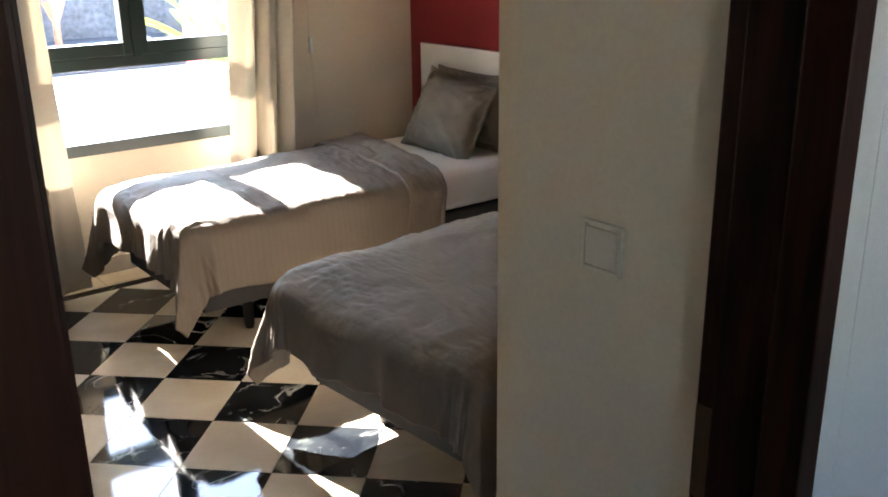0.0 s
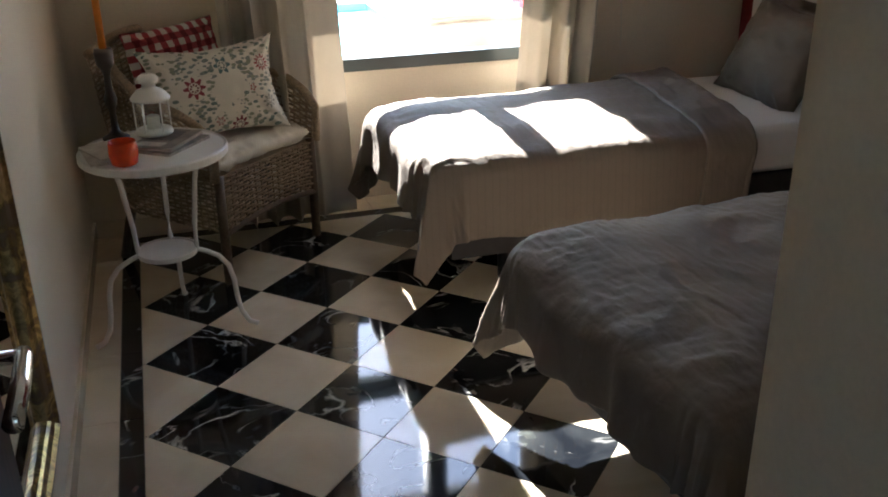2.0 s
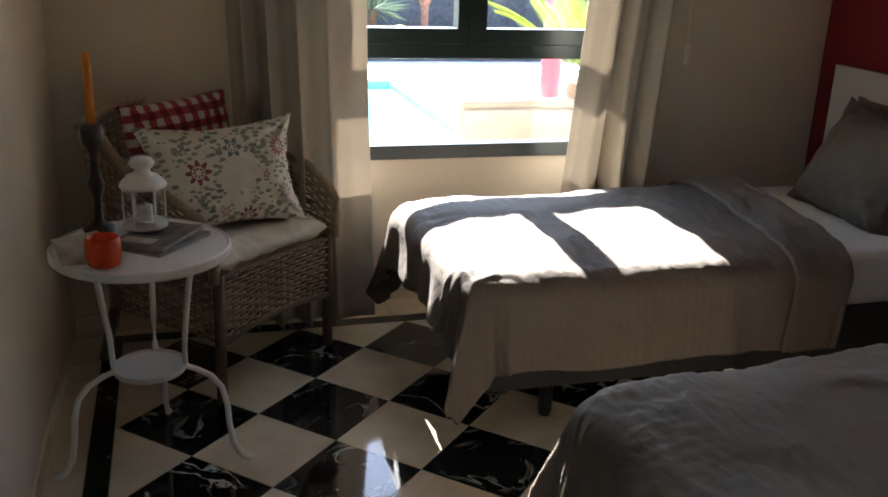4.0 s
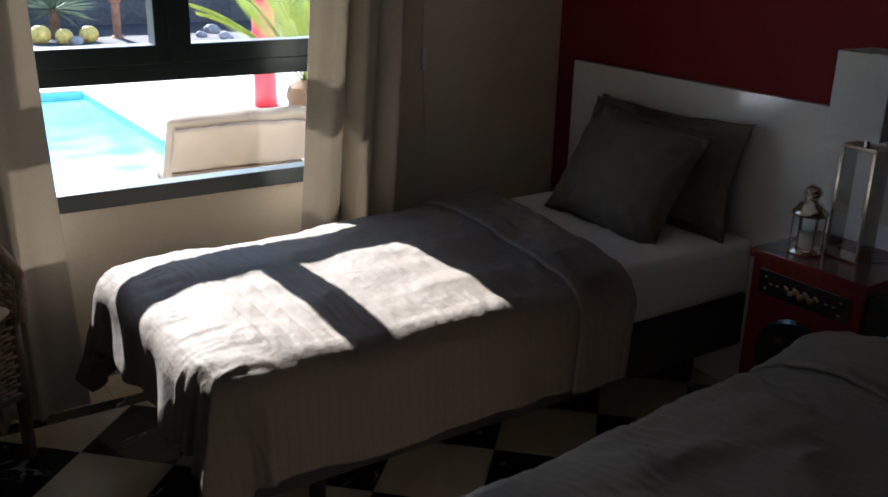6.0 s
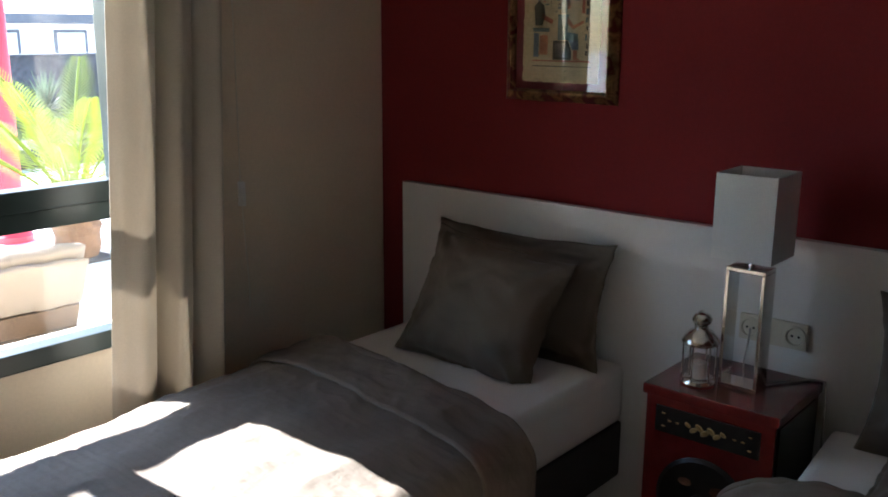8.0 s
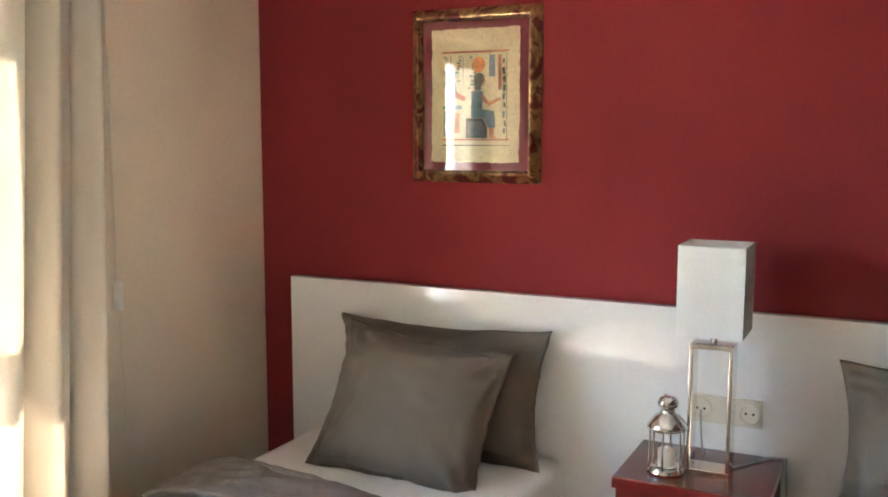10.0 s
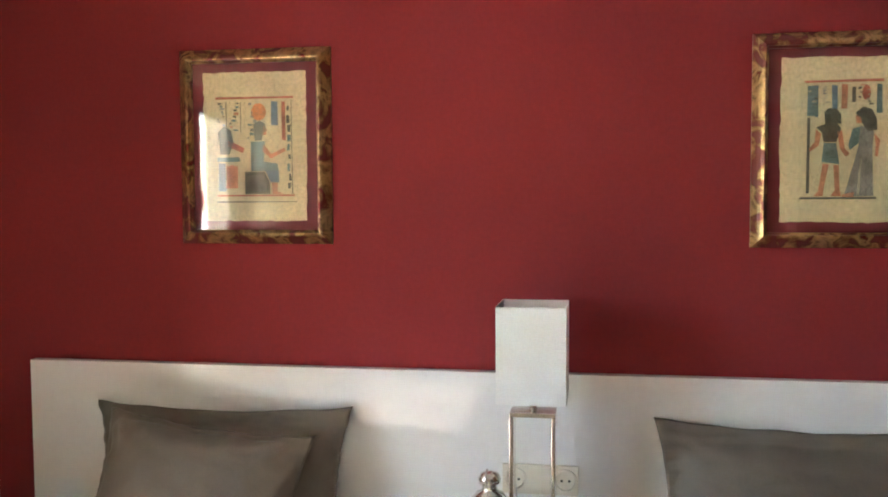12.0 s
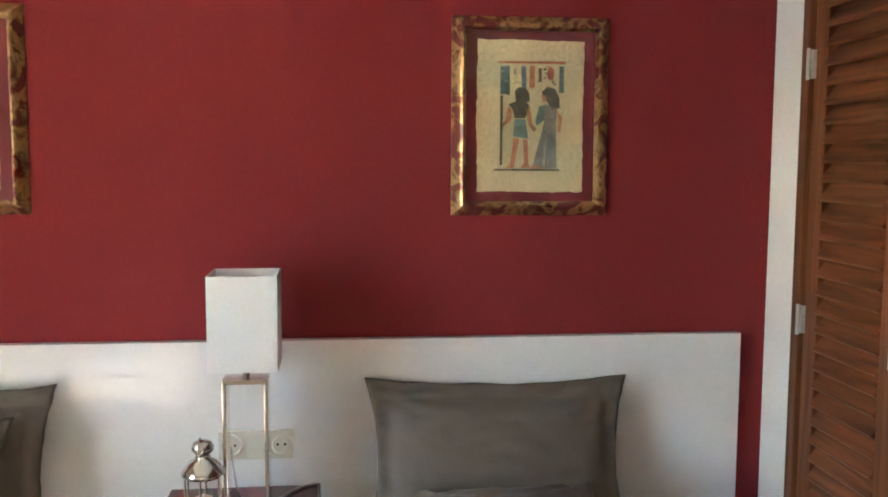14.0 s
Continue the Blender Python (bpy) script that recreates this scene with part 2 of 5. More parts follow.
M_CORD = material("grey_cable", (0.35, 0.34, 0.32), 0.5)
M_WICKER = material("grey_wicker", (0.31, 0.23, 0.15), 0.6, grain=(120, 0.3), stain=(8, 0.25), bump=0.4, bump_scale=250, per_object=0.1)
M_WICKERDARK = material("dark_wicker_pole", (0.13, 0.09, 0.06), 0.55, grain=(100, 0.3), stain=(8, 0.2))
M_CREAMCLOTH = material("cream_seat_cloth", (0.72, 0.67, 0.57), 0.85, grain=(300, 0.05), stain=(5, 0.05), bump=0.3, bump_scale=500)
M_ORANGEWAX = material("orange_glass", (0.85, 0.11, 0.02), 0.15, grain=(20, 0.1), stain=(5, 0.1), translucent=0.35, coat=0.4)
M_CANDLE = material("orange_wax", (0.75, 0.26, 0.02), 0.5, grain=(40, 0.05), stain=(6, 0.1), translucent=0.2)
M_WAX = material("white_wax", (0.8, 0.77, 0.68), 0.5, translucent=0.2)
M_TURNED = material("dark_turned_wood", (0.03, 0.02, 0.015), 0.4, grain=(40, 0.3), stain=(8, 0.2))
M_PAPER = material("magazine_paper", (0.55, 0.5, 0.44), 0.45, grain=(60, 0.1), stain=(12, 0.25))
M_PRINT = material("magazine_cover", (0.16, 0.13, 0.11), 0.3, grain=(30, 0.3), stain=(12, 0.5))
M_COVER = material("cover_photo_print", (0.05, 0.045, 0.05), 0.3, grain=(40, 0.5), stain=(18, 0.6))
M_MAT = material("burgundy_mount", (0.185, 0.022, 0.032), 0.8, grain=(200, 0.06), stain=(5, 0.05))
M_PAPYRUS = material("papyrus", (0.65, 0.54, 0.32), 0.8, grain=(120, 0.14), stain=(8, 0.1), bump=0.5, bump_scale=200)


def gilt(name, gold, red):
    """Gold leaf rubbed through to a red ground."""
    m = material(name, gold, 0.33, metal=0.85)
    n, l = m.node_tree.nodes, m.node_tree.links
    t = n.new("ShaderNodeTexNoise")
    t.inputs["Scale"].default_value, t.inputs["Detail"].default_value, t.inputs["Distortion"].default_value = 22, 5, 0.8
    tc = n.new("ShaderNodeTexCoord")
    l.new(tc.outputs["Object"], t.inputs["Vector"])
    ramp_colour(m, t.outputs["Fac"], [(0.41, red), (0.48, tuple(v * 0.55 for v in gold)), (0.55, gold), (0.64, tuple(v * 0.55 for v in gold)), (0.70, red)])
    r = n.new("ShaderNodeMapRange")
    r.inputs["From Min"].default_value, r.inputs["From Max"].default_value = 0.38, 0.46
    l.new(t.outputs["Fac"], r.inputs["Value"])
    l.new(r.outputs[0], n["Principled BSDF"].inputs["Metallic"])
    return m


M_GILT = gilt("rubbed_gold_leaf", (0.58, 0.39, 0.19), (0.16, 0.028, 0.024))
M_GILT2 = gilt("antique_gold", (0.42, 0.30, 0.13), (0.12, 0.07, 0.03))


def mirror_silver():
    m = material("mirror_silver", (0.86, 0.87, 0.86), 0.015, metal=1.0, grain=(10, 0), stain=(3, 0.01))
    return m


M_MIRROR = mirror_silver()


def printed(name, ground, blooms):
    """Cloth printed with ringed blooms (x, y, radius, petals, colour) among sprays of small leaves."""
    m = material(name, ground, 0.85, grain=(300, 0.04), stain=(5, 0.04), bump=0.3, bump_scale=500)
    n, l = m.node_tree.nodes, m.node_tree.links
    b = n["Principled BSDF"]
    last = b.inputs["Base Color"].links[0].from_socket
    tc = n.new("ShaderNodeTexCoord")

    def calc(op, a, c=None):
        k = n.new("ShaderNodeMath")
        k.operation = op
        for slot, v in ((0, a), (1, c)):
            if isinstance(v, (int, float)):
                k.inputs[slot].default_value = v
            elif v is not None:
                l.new(v, k.inputs[slot])
        return k.outputs[0]

    def over(below, mask, colour):
        mi = n.new("ShaderNodeMix")
        mi.data_type = "RGBA"
        l.new(mask, mi.inputs["Factor"])
        l.new(below, mi.inputs["A"])
        mi.inputs["B"].default_value = (*colour, 1)
        return mi.outputs["Result"]

    def cells(scale, turn, shift):
        mp = n.new("ShaderNodeMapping")
        mp.inputs["Rotation"].default_value = (0, 0, radians(turn))
        mp.inputs["Scale"].default_value = (1.0, 1.75, 0.3)
        mp.inputs["Location"].default_value = (shift, shift, 0)
        l.new(tc.outputs["Object"], mp.inputs[0])
        v = n.new("ShaderNodeTexVoronoi")
        v.inputs["Scale"].default_value = scale
        l.new(mp.outputs[0], v.inputs["Vector"])
        return v.outputs["Distance"]

    def patches(scale, shift, level):
        mp = n.new("ShaderNodeMapping")
        mp.inputs["Location"].default_value = (shift, shift * 0.7, shift)
        l.new(tc.outputs["Object"], mp.inputs[0])
        t = n.new("ShaderNodeTexNoise")
        t.inputs["Scale"].default_value, t.inputs["Detail"].default_value = scale, 0
        l.new(mp.outputs[0], t.inputs["Vector"])
        return calc("GREATER_THAN", t.outputs["Fac"], level)

    for scale, turn, shift, colour in ((30, 35, 3.1, (0.17, 0.22, 0.20)), (33, -40, 7.7, (0.27, 0.29, 0.22)), (36, 80, 1.7, (0.24, 0.27, 0.25))):
        last = over(last, calc("MULTIPLY", calc("LESS_THAN", cells(scale, turn, shift), 0.36), patches(9, shift, 0.53)), colour)
    xyz = n.new("ShaderNodeSeparateXYZ")
    l.new(tc.outputs["Object"], xyz.inputs[0])
    for x, y, radius, petals, colour in blooms:
        dx, dy = calc("SUBTRACT", xyz.outputs[0], x), calc("SUBTRACT", xyz.outputs[1], y)
        far = calc("SQRT", calc("ADD", calc("MULTIPLY", dx, dx), calc("MULTIPLY", dy, dy)))
        beat = calc("COSINE", calc("MULTIPLY", calc("ARCTAN2", dy, dx), petals))
        last = over(last, calc("LESS_THAN", far, radius * 1.12), ground)
        ring = calc("MULTIPLY", calc("GREATER_THAN", far, radius * 0.52), calc("LESS_THAN", far, calc("ADD", calc("MULTIPLY", beat, radius * 0.22), radius * 0.80)))
        last = over(last, ring, colour)
        inner = calc("MULTIPLY", calc("LESS_THAN", far, radius * 0.42), calc("GREATER_THAN", far, radius * 0.22))
        last = over(last, calc("MULTIPLY", inner, calc("GREATER_THAN", beat, -0.3)), tuple(0.6 * v for v in colour))
    l.new(last, b.inputs["Base Color"])
    return m


M_FLORAL = printed("floral_cotton", (0.70, 0.66, 0.57), [(-0.105, 0.015, 0.042, 8, (0.27, 0.055, 0.07)), (0.02, 0.085, 0.034, 6, (0.12, 0.19, 0.20)), (0.185, 0.075, 0.033, 12, (0.33, 0.07, 0.08)),
                                                         (0.05, -0.145, 0.034, 9, (0.20, 0.04, 0.05)), (0.185, -0.075, 0.028, 8, (0.30, 0.30, 0.26)), (0.125, -0.015, 0.014, 5, (0.33, 0.07, 0.06)), (-0.03, -0.12, 0.018, 6, (0.40, 0.20, 0.18))])


def gingham():
    m = material("red_gingham", (0.7, 0.6, 0.55), 0.85, bump=0.3, bump_scale=500)
    n, l = m.node_tree.nodes, m.node_tree.links
    b = n["Principled BSDF"]
    tc, sp = n.new("ShaderNodeTexCoord"), n.new("ShaderNodeSeparateXYZ")
    l.new(tc.outputs["Object"], sp.inputs[0])
    masks = []
    for axis in ("X", "Y"):
        s = n.new("ShaderNodeMath")
        s.operation = "MULTIPLY"
        s.inputs[1].default_value = 1 / 0.052
        l.new(sp.outputs[axis], s.inputs[0])
        f = n.new("ShaderNodeMath")
        f.operation = "FRACT"
        l.new(s.outputs[0], f.inputs[0])
        g = n.new("ShaderNodeMath")
        g.operation = "GREATER_THAN"
        g.inputs[1].default_value = 0.5
        l.new(f.outputs[0], g.inputs[0])
        masks.append(g)
    a = n.new("ShaderNodeMath")
    l.new(masks[0].outputs[0], a.inputs[0])
    l.new(masks[1].outputs[0], a.inputs[1])
    h = n.new("ShaderNodeMath")
    h.operation = "MULTIPLY"
    h.inputs[1].default_value = 0.5
    l.new(a.outputs[0], h.inputs[0])
    ramp_colour(m, h.outputs[0], [(0.0, (0.62, 0.55, 0.50)), (0.5, (0.36, 0.05, 0.06)), (1.0, (0.16, 0.008, 0.014))])
    return m


M_GINGHAM = gingham()


# ---- building blocks ----
def box(bm, x0, y0, z0, x1, y1, z1, bevel=0.0):
    """A box between two corners, its edges rounded where asked."""
    r = bmesh.ops.create_cube(bm, size=1)
    vs = r["verts"]
    for v in vs:
        v.co = ((x0 + x1) / 2 + v.co.x * (x1 - x0), (y0 + y1) / 2 + v.co.y * (y1 - y0), (z0 + z1) / 2 + v.co.z * (z1 - z0))
    if bevel > 0:
        es = list({e for v in vs for e in v.link_edges})
        bmesh.ops.bevel(bm, geom=es, offset=bevel, segments=2, affect="EDGES", profile=0.7)
    return bm


def boxes(*rows, bevel=0.0):
    bm = bmesh.new()
    for row in rows:
        box(bm, *row, bevel=bevel)
    return bm


def lathe(bm, profile, cx=0, cy=0, n=24):
    """A turned shape from rows of radius and height."""
    rings = []
    for r, z in profile:
        rings.append([bm.verts.new((cx + r * math.cos(2 * math.pi * k / n), cy + r * math.sin(2 * math.pi * k / n), z)) for k in range(n)])
    for a, b in zip(rings, rings[1:]):
        for k in range(n):
            bm.faces.new((a[k], a[(k + 1) % n], b[(k + 1) % n], b[k]))
    bm.faces.new(rings[0][::-1])
    bm.faces.new(rings[-1])
    return bm


def tube(bm, points, radius, n=8):
    """A round bar along points."""
    pts = [Vector(p) for p in points]
    rings = []
    for i, p in enumerate(pts):
        d = (pts[min(i + 1, len(pts) - 1)] - pts[max(i - 1, 0)]).normalized()
        q = d.to_track_quat("Z", "Y")
        rings.append([bm.verts.new(p + q @ Vector((radius * math.cos(2 * math.pi * k / n), radius * math.sin(2 * math.pi * k / n), 0))) for k in range(n)])
    for a, b in zip(rings, rings[1:]):
        for k in range(n):
            bm.faces.new((a[k], a[(k + 1) % n], b[(k + 1) % n], b[k]))
    bm.faces.new(rings[0][::-1])
    bm.faces.new(rings[-1])
    return bm


def sheet(nu, nv, f):
    """A grid of points f(u, v), u and v from 0 to 1."""
    bm = bmesh.new()
    g = [[bm.verts.new(f(i / nu, j / nv)) for j in range(nv + 1)] for i in range(nu + 1)]
    for i in range(nu):
        for j in range(nv):
            bm.faces.new((g[i][j], g[i + 1][j], g[i + 1][j + 1], g[i][j + 1]))
    return bm


def mesh_object(name, bm, mat, smooth=False, parent=None):
    bmesh.ops.recalc_face_normals(bm, faces=bm.faces)
    me = bpy.data.meshes.new(name)
    bm.to_mesh(me)
    bm.free()
    if smooth:
        me.polygons.foreach_set("use_smooth", [True] * len(me.polygons))
    me.materials.append(mat)
    ob = new(name, me)
    if parent is not None:
        ob.parent = parent
    return ob


def part(name, bm, mat, parent, label="", smooth=False):
    return tagged(mesh_object(name, bm, mat, smooth, parent), label)


def thing(name, label, category, at=None, group=""):
    ob = new(name)
    ob.empty_display_size = 0.1
    if at is not None:
        ob.matrix_world = at
    return tagged(ob, label, category, group)


def setting(name, bm, mat, smooth=False):
    return tagged(mesh_object(name, bm, mat, smooth), kind="structure")


def solid(ob, thickness, offset=0.0):
    s = ob.modifiers.new("thickness", "SOLIDIFY")
    s.thickness, s.offset = thickness, offset
    return ob


def nz(x, y, z=0.0):
    return noise.noise(Vector((x, y, z)))


# ---- plan ----
WEST, NORTH, SOUTH_ROOM, DOOR_IN, DOOR_OUT = -3.10, 0.02, -2.88, -3.55, -3.745
WIN_L, WIN_R, WIN_Z0, WIN_Z1, WIN_Y = -2.19, -0.92, 0.61, 1.95, 0.12
NICHE = 0.155
CEIL = 2.55

# ---- setting: walls and ceiling ----
setting("wall_north", boxes(
    (WEST - 0.2, NORTH, -0.1, WIN_L, 0.34, CEIL), (WIN_R, NORTH, -0.1, 0.2, 0.34, CEIL),
    (WIN_L, NORTH, WIN_Z1, WIN_R, 0.34, CEIL), (WIN_L, NICHE, -0.1, WIN_R, 0.34, WIN_Z0)), M_BEIGE)
setting("wall_east", boxes((0, SOUTH_ROOM - 0.8, -0.1, 0.2, NORTH - 0.002, CEIL)), M_RED)
setting("wall_west", boxes((WEST - 0.2, DOOR_OUT - 0.001, -0.1, WEST, NORTH - 0.002, CEIL)), M_BEIGE)
setting("wall_partition", boxes((-2.05, DOOR_IN, -0.1, -1.93, -3.09, CEIL)), M_BEIGE)
setting("wall_wardrobe_return", boxes((-1.93, -3.6, -0.1, -1.83, -2.92, CEIL)), M_BEIGE)
setting("wall_wardrobe_jamb", boxes((-0.160, -3.0, -0.1, -0.001, SOUTH_ROOM, CEIL)), M_WHITE)
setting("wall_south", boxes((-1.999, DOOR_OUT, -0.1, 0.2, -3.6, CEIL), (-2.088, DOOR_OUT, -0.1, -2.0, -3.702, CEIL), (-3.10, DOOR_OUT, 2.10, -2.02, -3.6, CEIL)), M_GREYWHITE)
setting("ceiling", boxes((WEST - 0.2, DOOR_OUT, CEIL, 0.2, 0.34, CEIL + 0.15)), M_WHITE)
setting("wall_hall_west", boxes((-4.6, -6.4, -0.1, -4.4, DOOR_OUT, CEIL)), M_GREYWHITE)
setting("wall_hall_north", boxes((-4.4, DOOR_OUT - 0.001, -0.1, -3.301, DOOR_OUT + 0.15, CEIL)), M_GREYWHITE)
# both openings are added out of view to light hall and partition with sky
setting("wall_hall_south_added_openings", boxes((-4.4, -6.4, -0.1, -3.95, -6.2, CEIL), (-3.95, -6.4, 2.05, -3.57, -6.2, CEIL), (-3.95, -6.4, -0.1, -3.57, -6.2, 1.05), (-3.57, -6.4, -0.1, -1.5, -6.2, CEIL), (-0.9, -6.4, -0.1, 0.2, -6.2, CEIL), (-1.5, -6.4, 2.1, -0.9, -6.2, CEIL), (-1.5, -6.4, -0.1, -0.9, -6.2, 1.0)), M_GREYWHITE)
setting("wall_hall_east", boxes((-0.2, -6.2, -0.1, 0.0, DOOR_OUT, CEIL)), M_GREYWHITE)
setting("ceiling_hall", boxes((-4.6, -6.4, CEIL, 0.2, DOOR_OUT, CEIL + 0.15)), M_WHITE)

# ---- window ----
window = thing("window_1", "", "")
tagged(window, kind="structure")
FW = 0.058
part("window_frame", boxes(
    (WIN_L, WIN_Y, WIN_Z0, WIN_L + FW, 0.19, WIN_Z1), (WIN_R - FW, WIN_Y, WIN_Z0, WIN_R, 0.19, WIN_Z1),
    (WIN_L + FW, WIN_Y, WIN_Z0, WIN_R - FW, 0.19, WIN_Z0 + FW), (WIN_L + FW, WIN_Y, WIN_Z1 - FW, WIN_R - FW, 0.19, WIN_Z1),
    (WIN_L + FW, WIN_Y, 1.01, WIN_R - FW, 0.19, 1.065), bevel=0.004), M_ALU, window)
for x0, x1 in ((WIN_L + FW, -1.559), (-1.556, WIN_R - FW)):
    sash = part("sash", boxes((x0, WIN_Y - 0.008, 1.066, x0 + 0.058, 0.18, WIN_Z1 - FW), (x1 - 0.058, WIN_Y - 0.008, 1.066, x1, 0.18, WIN_Z1 - FW),
                              (x0 + 0.058, WIN_Y - 0.008, 1.066, x1 - 0.058, 0.18, 1.127), (x0 + 0.058, WIN_Y - 0.008, WIN_Z1 - FW - 0.058, x1 - 0.058, 0.18, WIN_Z1 - FW), bevel=0.004), M_ALU, window)
    pane = part("pane", boxes((x0 + 0.05, 0.150, 1.12, x1 - 0.05, 0.156, WIN_Z1 - FW - 0.05)), M_GLASS, sash)
    pane.visible_shadow = False
pane = part("pane", boxes((WIN_L + FW - 0.01, 0.150, WIN_Z0 + FW - 0.01, WIN_R - FW + 0.01, 0.156, 1.015)), M_GLASS, window)
pane.visible_shadow = False
part("meeting_stile", boxes((-1.574, WIN_Y - 0.016, 1.052, -1.541, WIN_Y - 0.0085, WIN_Z1 - FW - 0.004), bevel=0.002), M_ALU, window)
part("window_handle", boxes((-1.547, WIN_Y - 0.045, 1.45, -1.525, WIN_Y - 0.0165, 1.49), (-1.545, WIN_Y - 0.05, 1.40, -1.527, WIN_Y - 0.034, 1.475), bevel=0.003), M_ALU, window)
part("window_sill", boxes((WIN_L - 0.02, 0.192, WIN_Z0 - 0.035, WIN_R + 0.02, 0.40, WIN_Z0 - 0.003), bevel=0.003), M_WHITE, window)

# ---- entrance door ----
door = thing("door_1", "", "")
tagged(door, kind="structure")
part("door_frame", boxes(
    (-2.062, DOOR_IN - 0.015, -0.02, -2.0475, DOOR_IN + 0.006, 2.12), (-2.095, -3.70, -0.02, -2.0, DOOR_IN - 0.016, 2.10), (-2.112, -3.69, -0.02, -2.0955, -3.605, 2.07),
    (-2.135, DOOR_OUT - 0.02, -0.02, -2.089, -3.701, 2.16),
    (-3.098, -3.70, -0.02, -3.05, DOOR_IN - 0.016, 2.10), (-3.0495, -3.70, -0.02, -3.016, -3.60, 2.07), (-3.20, DOOR_OUT - 0.02, -0.02, -3.036, DOOR_OUT - 0.0015, 2.16), (-3.098, DOOR_OUT, -0.02, -3.036, -3.701, 2.10),
    (-3.049, -3.70, 2.04, -2.10, DOOR_IN - 0.016, 2.10), (-3.035, DOOR_OUT - 0.02, 2.06, -2.136, -3.701, 2.16), bevel=0.004), M_DARKWOOD, door)
part("strike_plate", boxes((-2.098, -3.602, 0.74, -2.0952, -3.568, 0.90), bevel=0.001), material("aged_brass", (0.10, 0.06, 0.035), 0.4, metal=0.7), door)
leaf = part("door_leaf", boxes((-3.048, -3.545, 0.01, -3.008, -2.72, 2.06), bevel=0.003), M_DARKWOOD, door, "dark wooden door leaf standing open")
hb = bmesh.new()
lathe(hb, [(0.024, 0), (0.024, 0.008), (0.010, 0.010), (0.010, 0.045)], n=16)
bmesh.ops.rotate(hb, verts=hb.verts, matrix=Matrix.Rotation(radians(90), 3, "Y"))
bmesh.ops.translate(hb, verts=hb.verts, vec=(-3.005, -2.79, 0.935))
tube(hb, [(-2.958, -2.785, 0.935), (-2.955, -2.80, 0.935), (-2.953, -2.86, 0.934), (-2.953, -2.95, 0.932)], 0.0125, 12)
part("door_handle", hb, M_STEEL, leaf, "chrome lever handle", smooth=True)

# ---- skirting ----
setting("baseboard", boxes((WEST, DOOR_IN + 0.02, 0, WEST + 0.012, NORTH - 0.013, 0.075), (WEST, NORTH - 0.012, 0, WIN_L, NORTH, 0.075), (WIN_R, NORTH - 0.012, 0, -0.001, NORTH, 0.075),
                           (WIN_L, NICHE - 0.012, 0, WIN_R, NICHE, 0.085), (-2.062, -3.53, 0, -2.05, -3.09, 0.075), bevel=0.003), M_CREAM)


# ---- curtains ----
def curtain(name, label, x0, x1, y, waves, amp, shear, seed):
    n = 150

    def f(u, v):
        z = 0.03 + v * 2.38
        x = x0 + (x1 - x0) * u + shear * (z - 1.1)
        ph = 2 * math.pi * waves * (u ** 1.45) + seed
        a = amp * (0.75 + 0.5 * nz(u * 4, v * 0.8, seed)) * (0.65 + 0.35 * (1 - v)) * (0.35 + 1.3 * u)
        yy = y - 0.03 * u + a * (math.sin(ph) + 0.25 * math.sin(2.3 * ph + 1)) + 0.012 * nz(u * 7, v * 3, seed + 5)
        return (x + 0.012 * math.cos(ph) + 0.01 * nz(u * 3, v * 2, seed + 9), yy, z)

    c = tagged(mesh_object(name, sheet(n, 40, f), M_CURTAIN, True), label, "curtain", "window curtains")
    solid(c, 0.003)
    return c


curtain("curtain", "long beige satin curtain hanging in folds beside window", -2.02, -2.50, -0.085, 4.2, 0.050, -0.035, 0.4)
curtain("curtain", "long beige satin curtain lit from behind by window", -1.150, -0.80, -0.050, 3.2, 0.060, 0.07, 2.2)
rod = thing("curtain_rod", "slim steel curtain rod above the window", "curtain rod")
part("pole", tube(bmesh.new(), [(-2.65, -0.08, 2.42), (-0.65, -0.08, 2.42)], 0.012, 12), M_STEEL, rod)
for x in (-2.6, -0.7):
    part("bracket", tube(bmesh.new(), [(x, -0.08, 2.42), (x, NORTH, 2.42)], 0.008), M_STEEL, rod)
blind = thing("blind_cord", "white blind cord with small plastic grip on wall", "blind cord")
part("grip", boxes((-0.672, -0.002, 1.005, -0.655, NORTH - 0.001, 1.085), bevel=0.004), M_WHITEMETAL, blind)
part("cord", tube(bmesh.new(), [(-0.664, 0.008, 1.0), (-0.662, 0.0, 0.85), (-0.652, 0.004, 0.72), (-0.648, 0.012, 0.66)], 0.0022, 6), M_PLASTIC, blind)
part("cord", tube(bmesh.new(), [(-0.668, 0.008, 1.08), (-0.672, 0.0, 1.5), (-0.68, 0.002, 2.2), (-0.68, 0.012, 2.48)], 0.0022, 6), M_PLASTIC, blind)

# ---- headboard ----
headboard = thing("headboard", "long white lacquered headboard panel against red wall", "headboard")
part("panel", boxes((-0.030, -2.80, 0.0, -0.001, -0.112, 1.0095), bevel=0.0), M_GLOSS, headboard)
part("top_edge", boxes((-0.030, -2.80, 1.0096, -0.001, -0.112, 1.022), bevel=0.0), M_GLOSS, headboard)


# ---- beds ----
def hang(e, r):
    """How far a cloth goes out and down, e metres past an edge of radius r."""
    a = min(e / r, math.pi / 2)
    return r * math.sin(a), r * (1 - math.cos(a)) + max(0.0, e - r * math.pi / 2)


